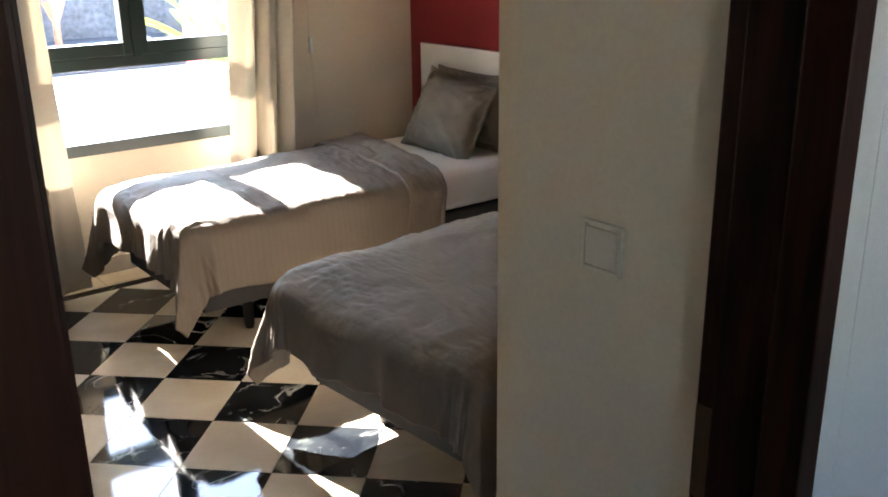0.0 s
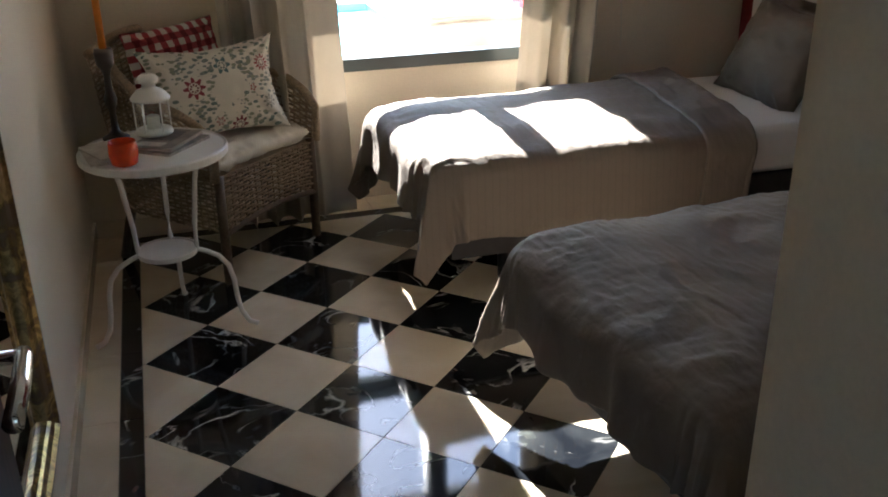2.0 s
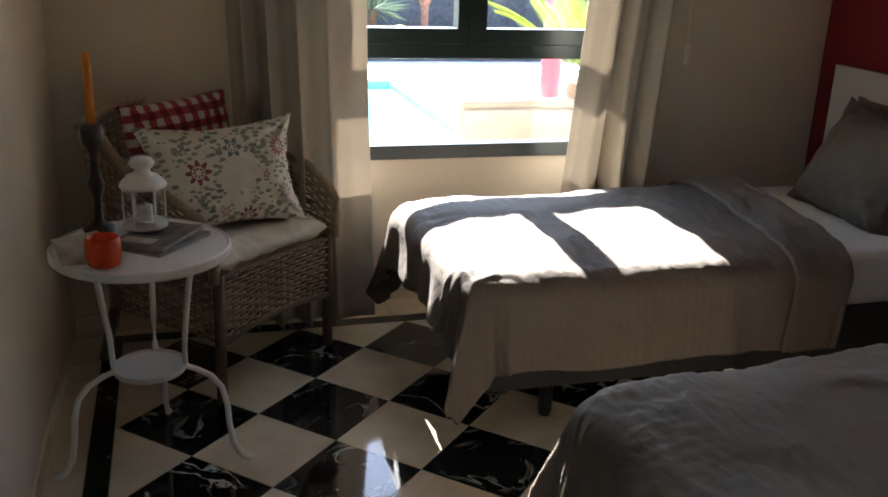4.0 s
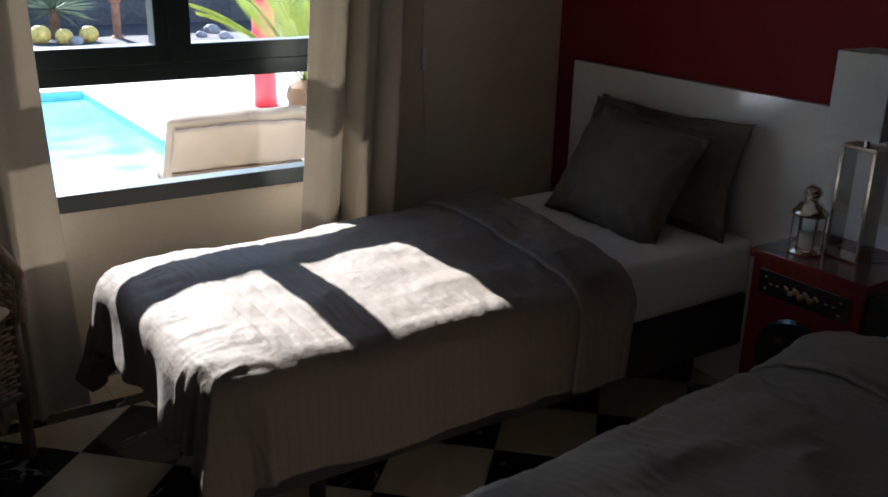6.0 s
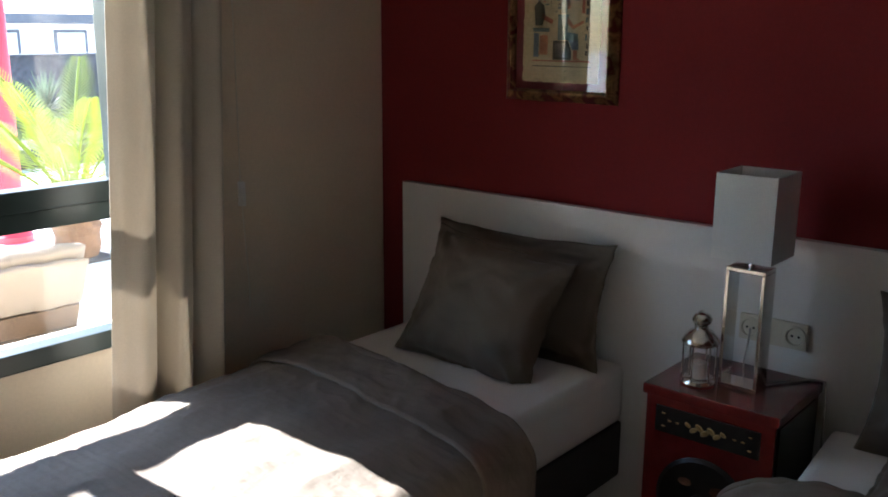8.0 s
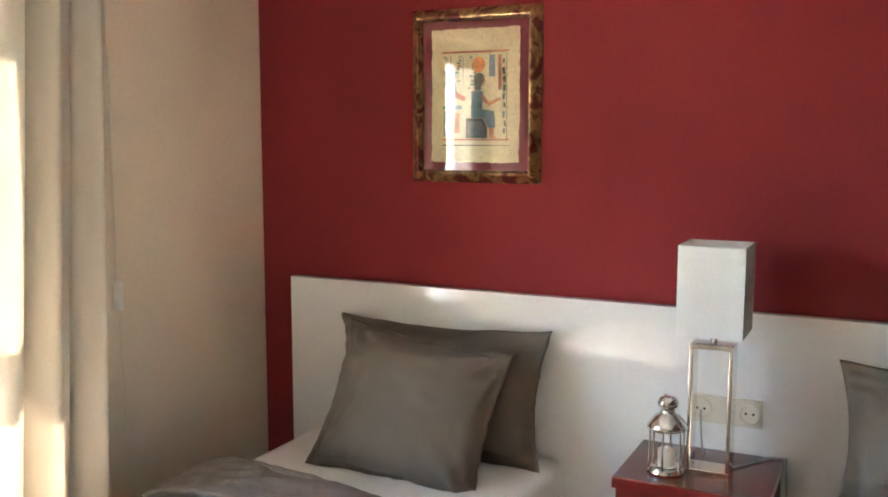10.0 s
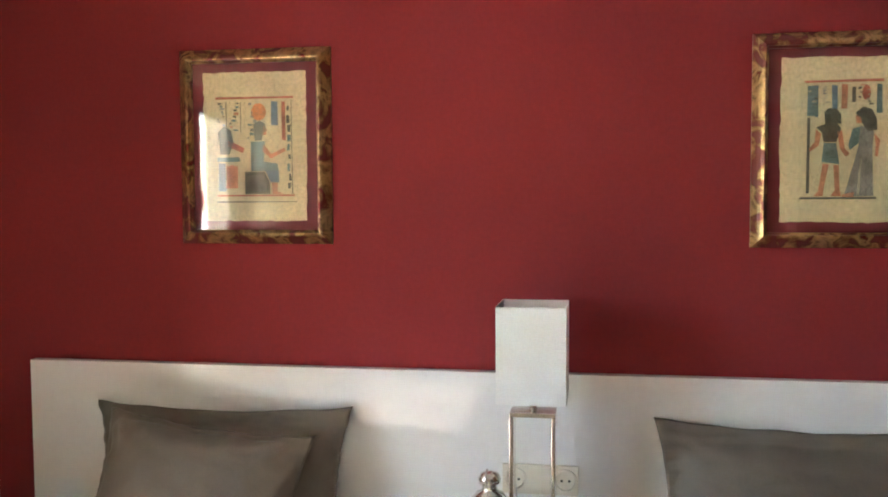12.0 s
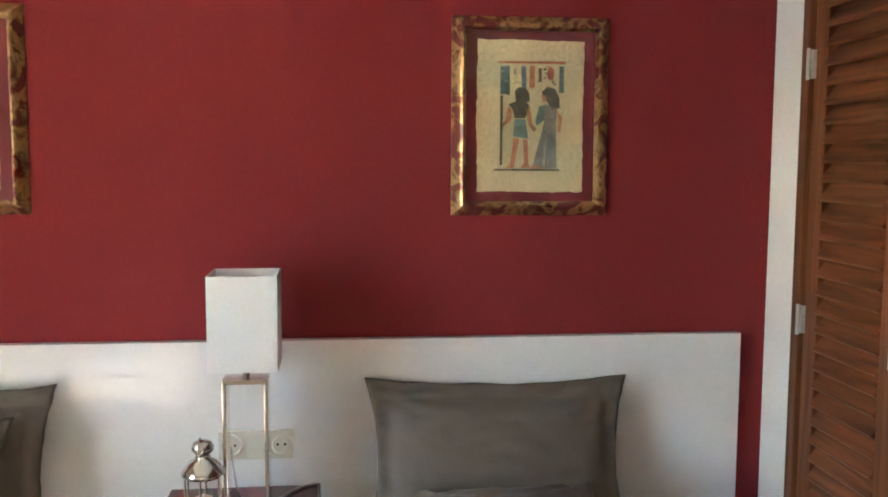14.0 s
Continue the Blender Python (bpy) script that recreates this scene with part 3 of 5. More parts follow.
def duvet_surface(length, width, r, drop_side, drop_foot, skew, seed, z_top, crumple, sink):
    """A quilt from its head edge (u = 0) over the foot, in the bed's own directions: x to the foot, y across."""
    lt, wt = length + drop_foot, width / 2 + drop_side
    rc = 0.075

    def ridge(x, y, z):
        return 0.3 - abs(nz(x, y, z))

    def f(u, v):
        s = u * lt
        t = (v * 2 - 1) * wt
        s += (1 - u) * skew * (t / wt)
        side = 1 if t > 0 else -1
        qx, qy = s - (length - rc), abs(t) - (width / 2 - rc)
        ex, ey = max(0.0, s - length), max(0.0, abs(t) - width / 2)
        if qx > 0 and qy > 0:
            far = math.hypot(qx, qy)
            e = max(0.0, far - rc)
            dx, dy = qx / far, qy / far * side
            near = min(far, rc)
            x, y, z = length - rc + dx * near, side * (width / 2 - rc) + dy * near, z_top
            corner = min(qx, qy) / max(qx, qy)
        else:
            e = max(ex, ey)
            dx, dy = (1.0, 0.0) if ex > ey else (0.0, float(side))
            x, y, z = min(s, length), max(-width / 2, min(width / 2, t)), z_top
            corner = 0.0
        # puffiness of the top
        inner = min(1.0, max(0.0, (width / 2 - abs(t)) / 0.12)) * min(1.0, max(0.0, (length - s) / 0.12))
        z += 0.022 * inner + 0.017 * nz(s * 2.3, t * 2.6, seed) + 0.008 * nz(s * 7, t * 8, seed + 3)
        z += 0.005 * nz(s * 3 + t * 11, t * 3 - s * 4, seed + 6)
        z += crumple * 0.012 * ridge(s * 4.5 + 2 * t, t * 3.2 - s, seed + 11) * (0.4 + nz(s * 2, t * 2, seed + 13) ** 2 * 6)
        near_head = crumple + 0.9 * math.exp(-(s / 0.35) ** 2)
        z += 0.006 * near_head * ridge(s * 19 - 7 * t, t * 11 + 3 * s, seed + 17)
        z += 0.005 * near_head * ridge(s * 27 + 9 * t, t * 15 - 8 * s, seed + 21)
        # the far side lies lower, most of all towards the foot
        low = min(1.0, max(0.0, (-t - 0.05) / (width / 2)))
        z -= sink * low * low * (0.35 + 0.65 * min(1.0, max(0.0, s / length)))
        # puckers where the filling ends along the seams
        seam_y = math.exp(-((abs(t) - width / 2 + 0.01) / 0.085) ** 2)
        seam_x = math.exp(-((s - length + 0.01) / 0.085) ** 2)
        z += 0.011 * seam_y * ridge(s * 30 + 4 * t, t * 5, seed + 31) * (0.5 + abs(nz(s * 5, side, seed + 33)))
        z += 0.011 * seam_x * ridge(t * 28 + 3 * s, s * 5, seed + 37) * (0.5 + abs(nz(t * 5, 2.0, seed + 39)))
        if e > 0:
            out, down = hang(e, r)
            along = s * abs(dy) + t * abs(dx) * 1.15 + corner * 0.1
            k = max(0.0, e - r * 0.7) / 0.25
            wave = math.sin(along * 15 + seed + 2.6 * nz(along * 2.5, seed)) + 0.45 * math.sin(along * 39 + 2 * seed + 3 * nz(along * 4, seed + 2))
            fold = (0.009 + 0.019 * abs(dx) * (1 - corner)) * k * wave * (0.5 + 0.8 * abs(nz(along * 4, seed + 1)))
            # slanting drag lines on the hanging side
            fold += 0.012 * k * ridge(along * 4.5 + e * 7, e * 2.5 - along * 1.2, seed + 41)
            # the corners stand out as sharp pointed flaps with a tuck on either side
            point = corner ** 1.5
            flare = 0.07 * max(0.0, down - r) + fold + k * (0.075 * point - 0.030 * math.sin(math.pi * corner))
            x += dx * (out + flare)
            y += dy * (out + flare)
            z -= down * (1 - 0.05 * nz(along * 2.2, seed + 8))
            x += 0.006 * k * nz(along * 9, e * 6, seed)
        else:
            d = length - s
            if 0.10 < d < 0.40:
                g = ((d - 0.10) / 0.052) % 1.0
                z -= 0.0022 * math.exp(-((g - 0.5) / 0.10) ** 2)
        return (x, y, z)

    return f


def make_bed(m, group, head_edge, skew, seed, z_top, crumple, sink, length, width, label_bed, label_duvet):
    """Box bed with mattress; the quilt lies on it as a thing of its own."""
    bed = thing("bed", label_bed, "bed", m, group)
    mw = width / 2 - 0.02
    mat = bmesh.new()
    box(mat, 0.0, -mw, 0.36, length + 0.005, mw, z_top - 0.025, bevel=0.035)
    part("mattress", mat, M_SHEET, bed, "white fitted sheet over mattress", smooth=True)
    part("bed_base", boxes((0.0, -mw + 0.005, 0.17, length - 0.05, mw - 0.005, 0.355), bevel=0.01), M_BEDBASE, bed)
    for x in (0.10, 1.55):
        for y in (-mw + 0.14, mw - 0.14):
            part("leg", lathe(bmesh.new(), [(0.018, 0.0), (0.022, 0.02), (0.024, 0.17)], x, y, 12), M_BLACKMETAL, bed)
    q = thing("duvet", label_duvet, "duvet", m, "duvets")
    f = duvet_surface(length - head_edge, width, 0.085, 0.335, 0.27, skew, seed, z_top, crumple, sink)
    ob = part("cover", sheet(280, 230, lambda u, v: tuple(Vector(f(u, v)) + Vector((head_edge, 0, 0)))), M_DUVET, q, smooth=True)
    solid(ob, 0.012, -1)

    # the head end of the quilt, turned back over itself
    def g(u, v):
        w = 0.24
        p = Vector(f(min(1, max(0.0, (abs(u - 0.12)) * w / (length - head_edge + 0.25))), v))
        lift = 0.014 + 0.018 * math.sin(min(1.0, u * 3.0) * math.pi / 2) * (1 - 0.75 * u) + 0.008 * nz(u * 4, v * 9, seed)
        t = (v * 2 - 1) * (width / 2 + 0.335)
        past = max(0.0, abs(t) - width / 2)
        k = min(1.0, past / 0.09)
        out = Vector((0, (1 if t > 0 else -1) * k, 1 - k)) * lift
        return tuple(p + out + Vector((head_edge + 0.012 * nz(v * 6, seed), 0, 0)))

    ob = part("turned_back_edge", sheet(30, 190, g), M_DUVET, q, smooth=True)
    solid(ob, 0.012, -1)
    return bed


BED1 = Matrix.Translation((-0.034, -0.655, 0)) @ Matrix.Rotation(radians(180), 4, "Z")
BED2 = Matrix.Translation((-0.034, -2.115, 0)) @ Matrix.Rotation(radians(184.5), 4, "Z")
make_bed(BED1, "twin beds", 0.60, 0.10, 1.3, 0.575, 0.45, 0.07, 1.85, 0.86, "single bed with white mattress on grey base", "crumpled taupe cotton duvet draped over the bed beside window")
make_bed(BED2, "twin beds", 0.52, 0.04, 4.1, 0.565, 1.0, 0.0, 1.785, 0.86, "single bed with white mattress and low base", "taupe cotton duvet with stitched tucks draped over bed")


def pillow_mesh(w, h, thick, seed, flange=0.0, puff=2.4, pull=0.03):
    """A stuffed square with pinched corners, lying in x and y, standing up to z."""
    bm = bmesh.new()
    n = 50
    for s in (1, -1):
        g = []
        for i in range(n + 1):
            row = []
            for j in range(n + 1):
                a, b = i / n * 2 - 1, j / n * 2 - 1
                a, b = math.copysign(abs(a) ** 0.8, a), math.copysign(abs(b) ** 0.8, b)
                fa, fb = w / 2 / (w / 2 + flange), h / 2 / (h / 2 + flange)
                d = max(0.0, 1 - abs(a / fa) ** puff) * max(0.0, 1 - abs(b / fb) ** puff)
                z = thick / 2 * d ** 0.55 + 0.003
                x = a * (w / 2 + flange) * (1 - pull * (1 - b * b) * abs(a) ** 2 * 0.9)
                y = b * (h / 2 + flange) * (1 - pull * (1 - a * a) * abs(b) ** 2 * 0.9)
                wr = 0.007 * nz(a * 2.2, b * 2.2, seed) + 0.002 * nz(a * 5, b * 6, seed + 2) + 0.015 * (0.3 - abs(nz(a * 2.2 + b * 2.6, a * 4 - b * 3.4, seed + 4))) * (abs(a * b) + 0.35) + 0.004 * (0.3 - abs(nz(a * 7 + b * 3, b * 5 - a * 2, seed + 7)))
                z = max(0.004, z + wr * (d ** 0.5) * 1.4)
                if i in (0, n) or j in (0, n):
                    z = 0.0
                # creases that run out of the corners, and gathers in the border
                ca, cb = 1 - abs(a), 1 - abs(b)
                reach = math.hypot(ca, cb)
                turn = math.atan2(cb, ca + 1e-6)
                z += 0.020 * (d ** 0.5) * math.exp(-(reach / 0.6) ** 2) * math.sin(turn * 11 + seed + 3 * nz(reach * 3, seed)) * min(1.0, reach * 4)
                gather = math.exp(-(min(ca, cb) / 0.16) ** 2) * min(1.0, reach * 3)
                z += 0.015 * gather * (d ** 0.4) * nz((a if cb < ca else b) * 15, min(ca, cb) * 3, seed + 30)
                z = max(0.0, z) if d > 0 else z
                ruffle = 0.013 * nz(a * 7, b * 7, seed + 20) * (1 - min(1.0, d * 5))
                row.append(bm.verts.new((x, y + 0.006 * nz(a * 3, seed), z * s + ruffle)))
            g.append(row)
        for i in range(n):
            for j in range(n):
                bm.faces.new((g[i][j], g[i + 1][j], g[i + 1][j + 1], g[i][j + 1]))
    bmesh.ops.remove_doubles(bm, verts=bm.verts, dist=0.0004)
    return bm


def pillow(name, label, category, m, w, h, thick, seed, mat, flange=0.0, group="", pull=0.11):
    ob = mesh_object(name, pillow_mesh(w, h, thick, seed, flange, pull=pull), mat, True)
    ob.matrix_world = m
    return tagged(ob, label, category, group)


def stand(x, y, z, turn, tilt, roll=0):
    """A pillow on its lower edge: its face turned to the compass angle, leaning back by tilt degrees."""
    return Matrix.Translation((x, y, z)) @ Matrix.Rotation(radians(turn), 4, "Z") @ Matrix.Rotation(radians(90 - tilt), 4, "X") @ Matrix.Rotation(radians(roll), 4, "Z")


# face towards the foot of the bed (-x)
pillow("pillow", "large taupe sateen pillow leaning against white headboard", "pillow", stand(-0.125, -0.695, 0.728, -90, 12, 0.5), 0.60, 0.32, 0.13, 2.0, M_PILLOW, 0.05, "bed pillows")
pillow("pillow", "square taupe cushion propped against a larger pillow", "pillow", stand(-0.305, -0.700, 0.722, -86, 25, -7), 0.50, 0.41, 0.19, 5.0, M_PILLOW, 0.015, "bed pillows")
pillow("pillow", "large taupe pillow with wrinkled border against headboard", "pillow", stand(-0.125, -2.125, 0.727, -90, 12, -0.5), 0.58, 0.32, 0.13, 8.0, M_PILLOW, 0.05, "bed pillows")
pillow("pillow", "square taupe cushion lying against a larger pillow", "pillow", stand(-0.40, -2.12, 0.628, -94, 72, 4), 0.42, 0.36, 0.12, 11.0, M_PILLOW, 0.015, "bed pillows")

# ---- nightstand with lamp and lantern ----
ns = thing("nightstand", "red lacquered oriental nightstand with black drawer front", "nightstand")
nb = bmesh.new()
box(nb, -0.375, -1.668, 0.625, -0.055, -1.302, 0.652, bevel=0.004)
box(nb, -0.365, -1.66, 0.10, -0.06, -1.31, 0.624, bevel=0.004)
part("cabinet_body", nb, M_LACQUER, ns)
part("side_panel", boxes((-0.345, -1.664, 0.13, -0.08, -1.661, 0.61)), M_BLACKLAC, ns)
for x in (-0.345, -0.08):
    for y in (-1.64, -1.33):
        part("leg", boxes((x - 0.018, y - 0.018, 0.0, x + 0.018, y + 0.018, 0.1), bevel=0.004), M_LACQUER, ns)
drawer = part("drawer_front", boxes((-0.372, -1.625, 0.528, -0.366, -1.342, 0.600), bevel=0.002), M_BLACKLAC, ns, "black lacquer drawer with gold scroll")
for q in range(7):
    w = 0.007 + 0.004 * math.cos((q - 3) / 3 * 1.4)
    orn = lathe(bmesh.new(), [(w * 0.5, 0), (w, 0.002), (w * 0.6, 0.004)], 0, 0, 8)
    bmesh.ops.scale(orn, verts=orn.verts, vec=(0.75, 1.35, 1))
    bmesh.ops.rotate(orn, verts=orn.verts, matrix=Matrix.Rotation(radians(-90), 3, "Y"))
    bmesh.ops.rotate(orn, verts=orn.verts, matrix=Matrix.Rotation(radians(35 * (-1) ** q), 3, "X"))
    bmesh.ops.translate(orn, verts=orn.verts, vec=(-0.372, -1.4835 + (q - 3) * 0.016, 0.563 + 0.005 * (-1) ** q))
    part("gold_scroll", orn, M_GOLDPAINT, drawer)
for dy in (-0.118, -0.100, -0.078, 0.078, 0.100, 0.118):
    for dz in (-0.018, 0.018) if abs(dy) > 0.11 else (0.0,):
        orn = lathe(bmesh.new(), [(0.002, 0), (0.004, 0.001), (0.002, 0.002)], 0, 0, 8)
        bmesh.ops.scale(orn, verts=orn.verts, vec=(0.7, 1.5, 1))
        bmesh.ops.rotate(orn, verts=orn.verts, matrix=Matrix.Rotation(radians(-90), 3, "Y"))
        bmesh.ops.translate(orn, verts=orn.verts, vec=(-0.372, -1.4835 + dy, 0.564 + dz))
        part("gold_scroll", orn, M_GOLDPAINT, drawer)
rd = bmesh.new()
lathe(rd, [(0.128, 0), (0.128, 0.004), (0.118, 0.009), (0.03, 0.009), (0.028, 0.013)], 0, 0, 36)
bmesh.ops.rotate(rd, verts=rd.verts, matrix=Matrix.Rotation(radians(-90), 3, "Y"))
bmesh.ops.translate(rd, verts=rd.verts, vec=(-0.3655, -1.4835, 0.355))
rdo = part("round_door", rd, M_BLACKLAC, ns, "round black door with faded gold painting")
for dy, dz, w in ((-0.05, 0.05, 0.028), (0.045, 0.055, 0.02), (0.0, -0.06, 0.03), (0.06, -0.03, 0.022), (-0.07, -0.02, 0.018)):
    fl = bmesh.new()
    lathe(fl, [(w * 0.5, 0), (w, 0.0012), (w * 0.3, 0.002)], 0, 0, 7)
    bmesh.ops.scale(fl, verts=fl.verts, vec=(0.6, 1, 1))
    bmesh.ops.rotate(fl, verts=fl.verts, matrix=Matrix.Rotation(radians(-90), 3, "Y"))
    bmesh.ops.translate(fl, verts=fl.verts, vec=(-0.3746, -1.4835 + dy, 0.355 + dz))
    part("painted_flower", fl, material("faded_gold_red", (0.09, 0.035, 0.015), 0.5, grain=(60, 0.4), stain=(20, 0.3)), rdo)

lamp = thing("table_lamp", "table lamp with square white shade on steel frame", "lamp")
LX, LY = -0.222, -1.509
part("lamp_frame", boxes((LX - 0.035, LY - 0.052, 0.652, LX + 0.035, LY + 0.052, 0.662), (LX - 0.035, LY - 0.052, 0.966, LX + 0.035, LY + 0.052, 0.976),
                         (LX - 0.035, LY - 0.052, 0.6625, LX + 0.035, LY - 0.043, 0.9655), (LX - 0.035, LY + 0.043, 0.6625, LX + 0.035, LY + 0.052, 0.9655), bevel=0.0015), M_STEEL, lamp, "brushed steel open frame")
part("stem", lathe(bmesh.new(), [(0.008, 0.977), (0.008, 1.05), (0.014, 1.052), (0.014, 1.10)], LX, LY, 12), M_STEEL, lamp)
sh = bmesh.new()
hw = 0.077
for a, b in (((-hw, -hw), (hw, -hw)), ((hw, -hw), (hw, hw)), ((hw, hw), (-hw, hw)), ((-hw, hw), (-hw, -hw))):
    sh.faces.new([sh.verts.new((LX + p[0], LY + p[1], z)) for p, z in ((a, 1.004), (b, 1.004), (b, 1.222), (a, 1.222))])
bmesh.ops.remove_doubles(sh, verts=sh.verts, dist=0.001)
solid(part("shade", sh, M_SHADE, lamp, "square white fabric shade"), 0.003)
part("cord", tube(bmesh.new(), [(-0.185, -1.56, 0.656), (-0.12, -1.60, 0.657), (-0.075, -1.635, 0.657), (-0.058, -1.672, 0.655), (-0.056, -1.676, 0.58), (-0.05, -1.678, 0.40)], 0.003, 6), M_CORD, lamp)
part("cord", tube(bmesh.new(), [(-0.19, -1.50, 0.655), (-0.12, -1.47, 0.68), (-0.06, -1.455, 0.72), (-0.04, -1.45, 0.752)], 0.0025, 6), M_CORD, lamp)


def lantern(name, label, at, metal, k=1.0, glass_tint=(1, 1, 1)):
    o = thing(name, label, "lantern", at, "candle lanterns")
    part("base", lathe(bmesh.new(), [(0.044 * k, 0), (0.047 * k, 0.004), (0.047 * k, 0.010), (0.043 * k, 0.015), (0.043 * k, 0.018)], n=28), metal, o, smooth=True)
    part("roof", lathe(bmesh.new(), [(0.043 * k, 0.112), (0.049 * k, 0.116), (0.049 * k, 0.122), (0.044 * k, 0.130), (0.032 * k, 0.146), (0.018 * k, 0.152), (0.016 * k, 0.166), (0.024 * k, 0.170), (0.026 * k, 0.180), (0.020 * k, 0.192), (0.006 * k, 0.197)], n=28), metal, o, smooth=True)
    for i in range(6):
        a = math.pi / 3 * i
        part("bar", tube(bmesh.new(), [(0.043 * k * math.cos(a), 0.043 * k * math.sin(a), 0.015), (0.043 * k * math.cos(a), 0.043 * k * math.sin(a), 0.115)], 0.0025, 6), metal, o)
    cyl = bmesh.new()
    rings = [[cyl.verts.new((0.039 * k * math.cos(2 * math.pi * i / 24), 0.039 * k * math.sin(2 * math.pi * i / 24), z)) for i in range(24)] for z in (0.018, 0.113)]
    for i in range(24):
        cyl.faces.new((rings[0][i], rings[0][(i + 1) % 24], rings[1][(i + 1) % 24], rings[1][i]))
    gl = part("glass", cyl, M_PICGLASS, o, smooth=True)
    gl.visible_shadow = False
    part("candle", lathe(bmesh.new(), [(0.021, 0.019), (0.021, 0.06), (0.018, 0.062), (0.002, 0.062), (0.0015, 0.070)], n=18), M_WAX, o, "short white candle")
    part("ring_handle", tube(bmesh.new(), [(0.030 * k * math.cos(t), 0.006, 0.166 + 0.034 * math.sin(t)) for t in [math.pi * i / 12 for i in range(13)]], 0.0015, 6), metal, o)
    return o


lantern("lantern", "small polished steel candle lantern on red nightstand", Matrix.Translation((-0.285, -1.415, 0.652)), M_STEEL, 1.0)

sock = thing("socket_plate", "ivory triple wall plate with two round sockets", "socket")
part("plate", boxes((-0.040, -1.608, 0.718, -0.0305, -1.418, 0.793), bevel=0.003), M_PLASTIC, sock)
for y in (-1.45, -1.576):
    rg = bmesh.new()
    lathe(rg, [(0.030, 0), (0.030, 0.007), (0.0245, 0.008), (0.0215, 0.0005), (0.001, 0.0005)], n=24)
    bmesh.ops.rotate(rg, verts=rg.verts, matrix=Matrix.Rotation(radians(-90), 3, "Y"))
    bmesh.ops.translate(rg, verts=rg.verts, vec=(-0.040, y, 0.7555))
    so = part("socket", rg, M_PLASTIC, sock, smooth=False)
    for d in (-0.0095, 0.0095):
        part("hole", tube(bmesh.new(), [(-0.0401, y + d, 0.7555), (-0.0412, y + d, 0.7555)], 0.0035, 10), M_SLOT, so)
part("blank_cover", boxes((-0.0415, -1.538, 0.724, -0.0401, -1.488, 0.787), bevel=0.0006), M_PLASTIC, sock)


# ---- pictures ----
def picture(label, y0, y1, z0, z1, design):
    o = thing("picture", label, "picture", None, "framed papyrus pictures")
    w = 0.036
    fr = bmesh.new()
    prof = [(0.0, -0.001), (0.0, -0.008), (0.004, -0.012), (0.012, -0.020), (0.020, -0.027), (0.026, -0.030), (0.030, -0.029), (0.032, -0.022), (w, -0.017), (w, -0.001)]
    cs = [(y1, z1, -1, -1), (y0, z1, 1, -1), (y0, z0, 1, 1), (y1, z0, -1, 1)]
    rings = [[fr.verts.new((x, cy + sy * d, cz + sz * d)) for d, x in prof] for cy, cz, sy, sz in cs]
    for i in range(4):
        a, b = rings[i], rings[(i + 1) % 4]
        for k in range(len(prof) - 1):
            fr.faces.new((a[k], a[k + 1], b[k + 1], b[k]))
    part("frame", fr, M_GILT, o, "gold frame rubbed through to dark red")
    part("mount", boxes((-0.008, y0 + 0.03, z0 + 0.03, -0.004, y1 - 0.03, z1 - 0.03)), M_MAT, o)
    # papyrus sheet with uneven edges
    pa = bmesh.new()
    iy0, iy1, iz0, iz1 = y0 + 0.066, y1 - 0.066, z0 + 0.06, z1 - 0.06
    pts = []
    for k in range(40):
        pts.append((iy0 + (iy1 - iy0) * k / 40, iz0))
    for k in range(56):
        pts.append((iy1, iz0 + (iz1 - iz0) * k / 56))
    for k in range(40):
        pts.append((iy1 - (iy1 - iy0) * k / 40, iz1))
    for k in range(56):
        pts.append((iy0, iz1 - (iz1 - iz0) * k / 56))
    ring = [pa.verts.new((-0.0095, y + 0.0035 * nz(y * 60, z * 60, y0) + 0.004 * nz(z * 6, y0), z + 0.0035 * nz(y * 60, z * 60, y0 + 9) + 0.003 * nz(y * 8, y0))) for y, z in pts]
    pa.faces.new(ring)
    ob = part("papyrus", pa, M_PAPYRUS, o)
    solid(ob, 0.0012)
    for name, colour, outline, round_shape in design:
        bm = bmesh.new()
        if round_shape == 2:
            bm.faces.new([bm.verts.new((-0.0114, iy1 + (iy0 - iy1) * a, iz1 + (iz0 - iz1) * b)) for a, b in outline])
            part(name, bm, INK[colour], ob)
            continue
        a0, b0, a1, b1 = outline
        ya, yb = iy1 + (iy0 - iy1) * a0, iy1 + (iy0 - iy1) * a1
        za, zb = iz1 + (iz0 - iz1) * b0, iz1 + (iz0 - iz1) * b1
        if round_shape:
            cy, cz, ry, rz = (ya + yb) / 2, (za + zb) / 2, abs(ya - yb) / 2, abs(za - zb) / 2
            bm.faces.new([bm.verts.new((-0.0112, cy + ry * math.cos(2 * math.pi * k / 18), cz + rz * math.sin(2 * math.pi * k / 18))) for k in range(18)])
        else:
            j = lambda q: 0.0025 * nz(q * 91, ya * 70, zb * 50)
            bm.faces.new([bm.verts.new((-0.0112, y, z)) for y, z in ((ya + j(1), za + j(2)), (yb + j(3), za + j(4)), (yb + j(5), zb + j(6)), (ya + j(7), zb + j(8)))])
        part(name, bm, INK[colour], ob)
    pg = part("glass", boxes((-0.0155, y0 + 0.028, z0 + 0.028, -0.0135, y1 - 0.028, z1 - 0.028)), M_PICGLASS, o)
    pg.visible_shadow = False
    return o


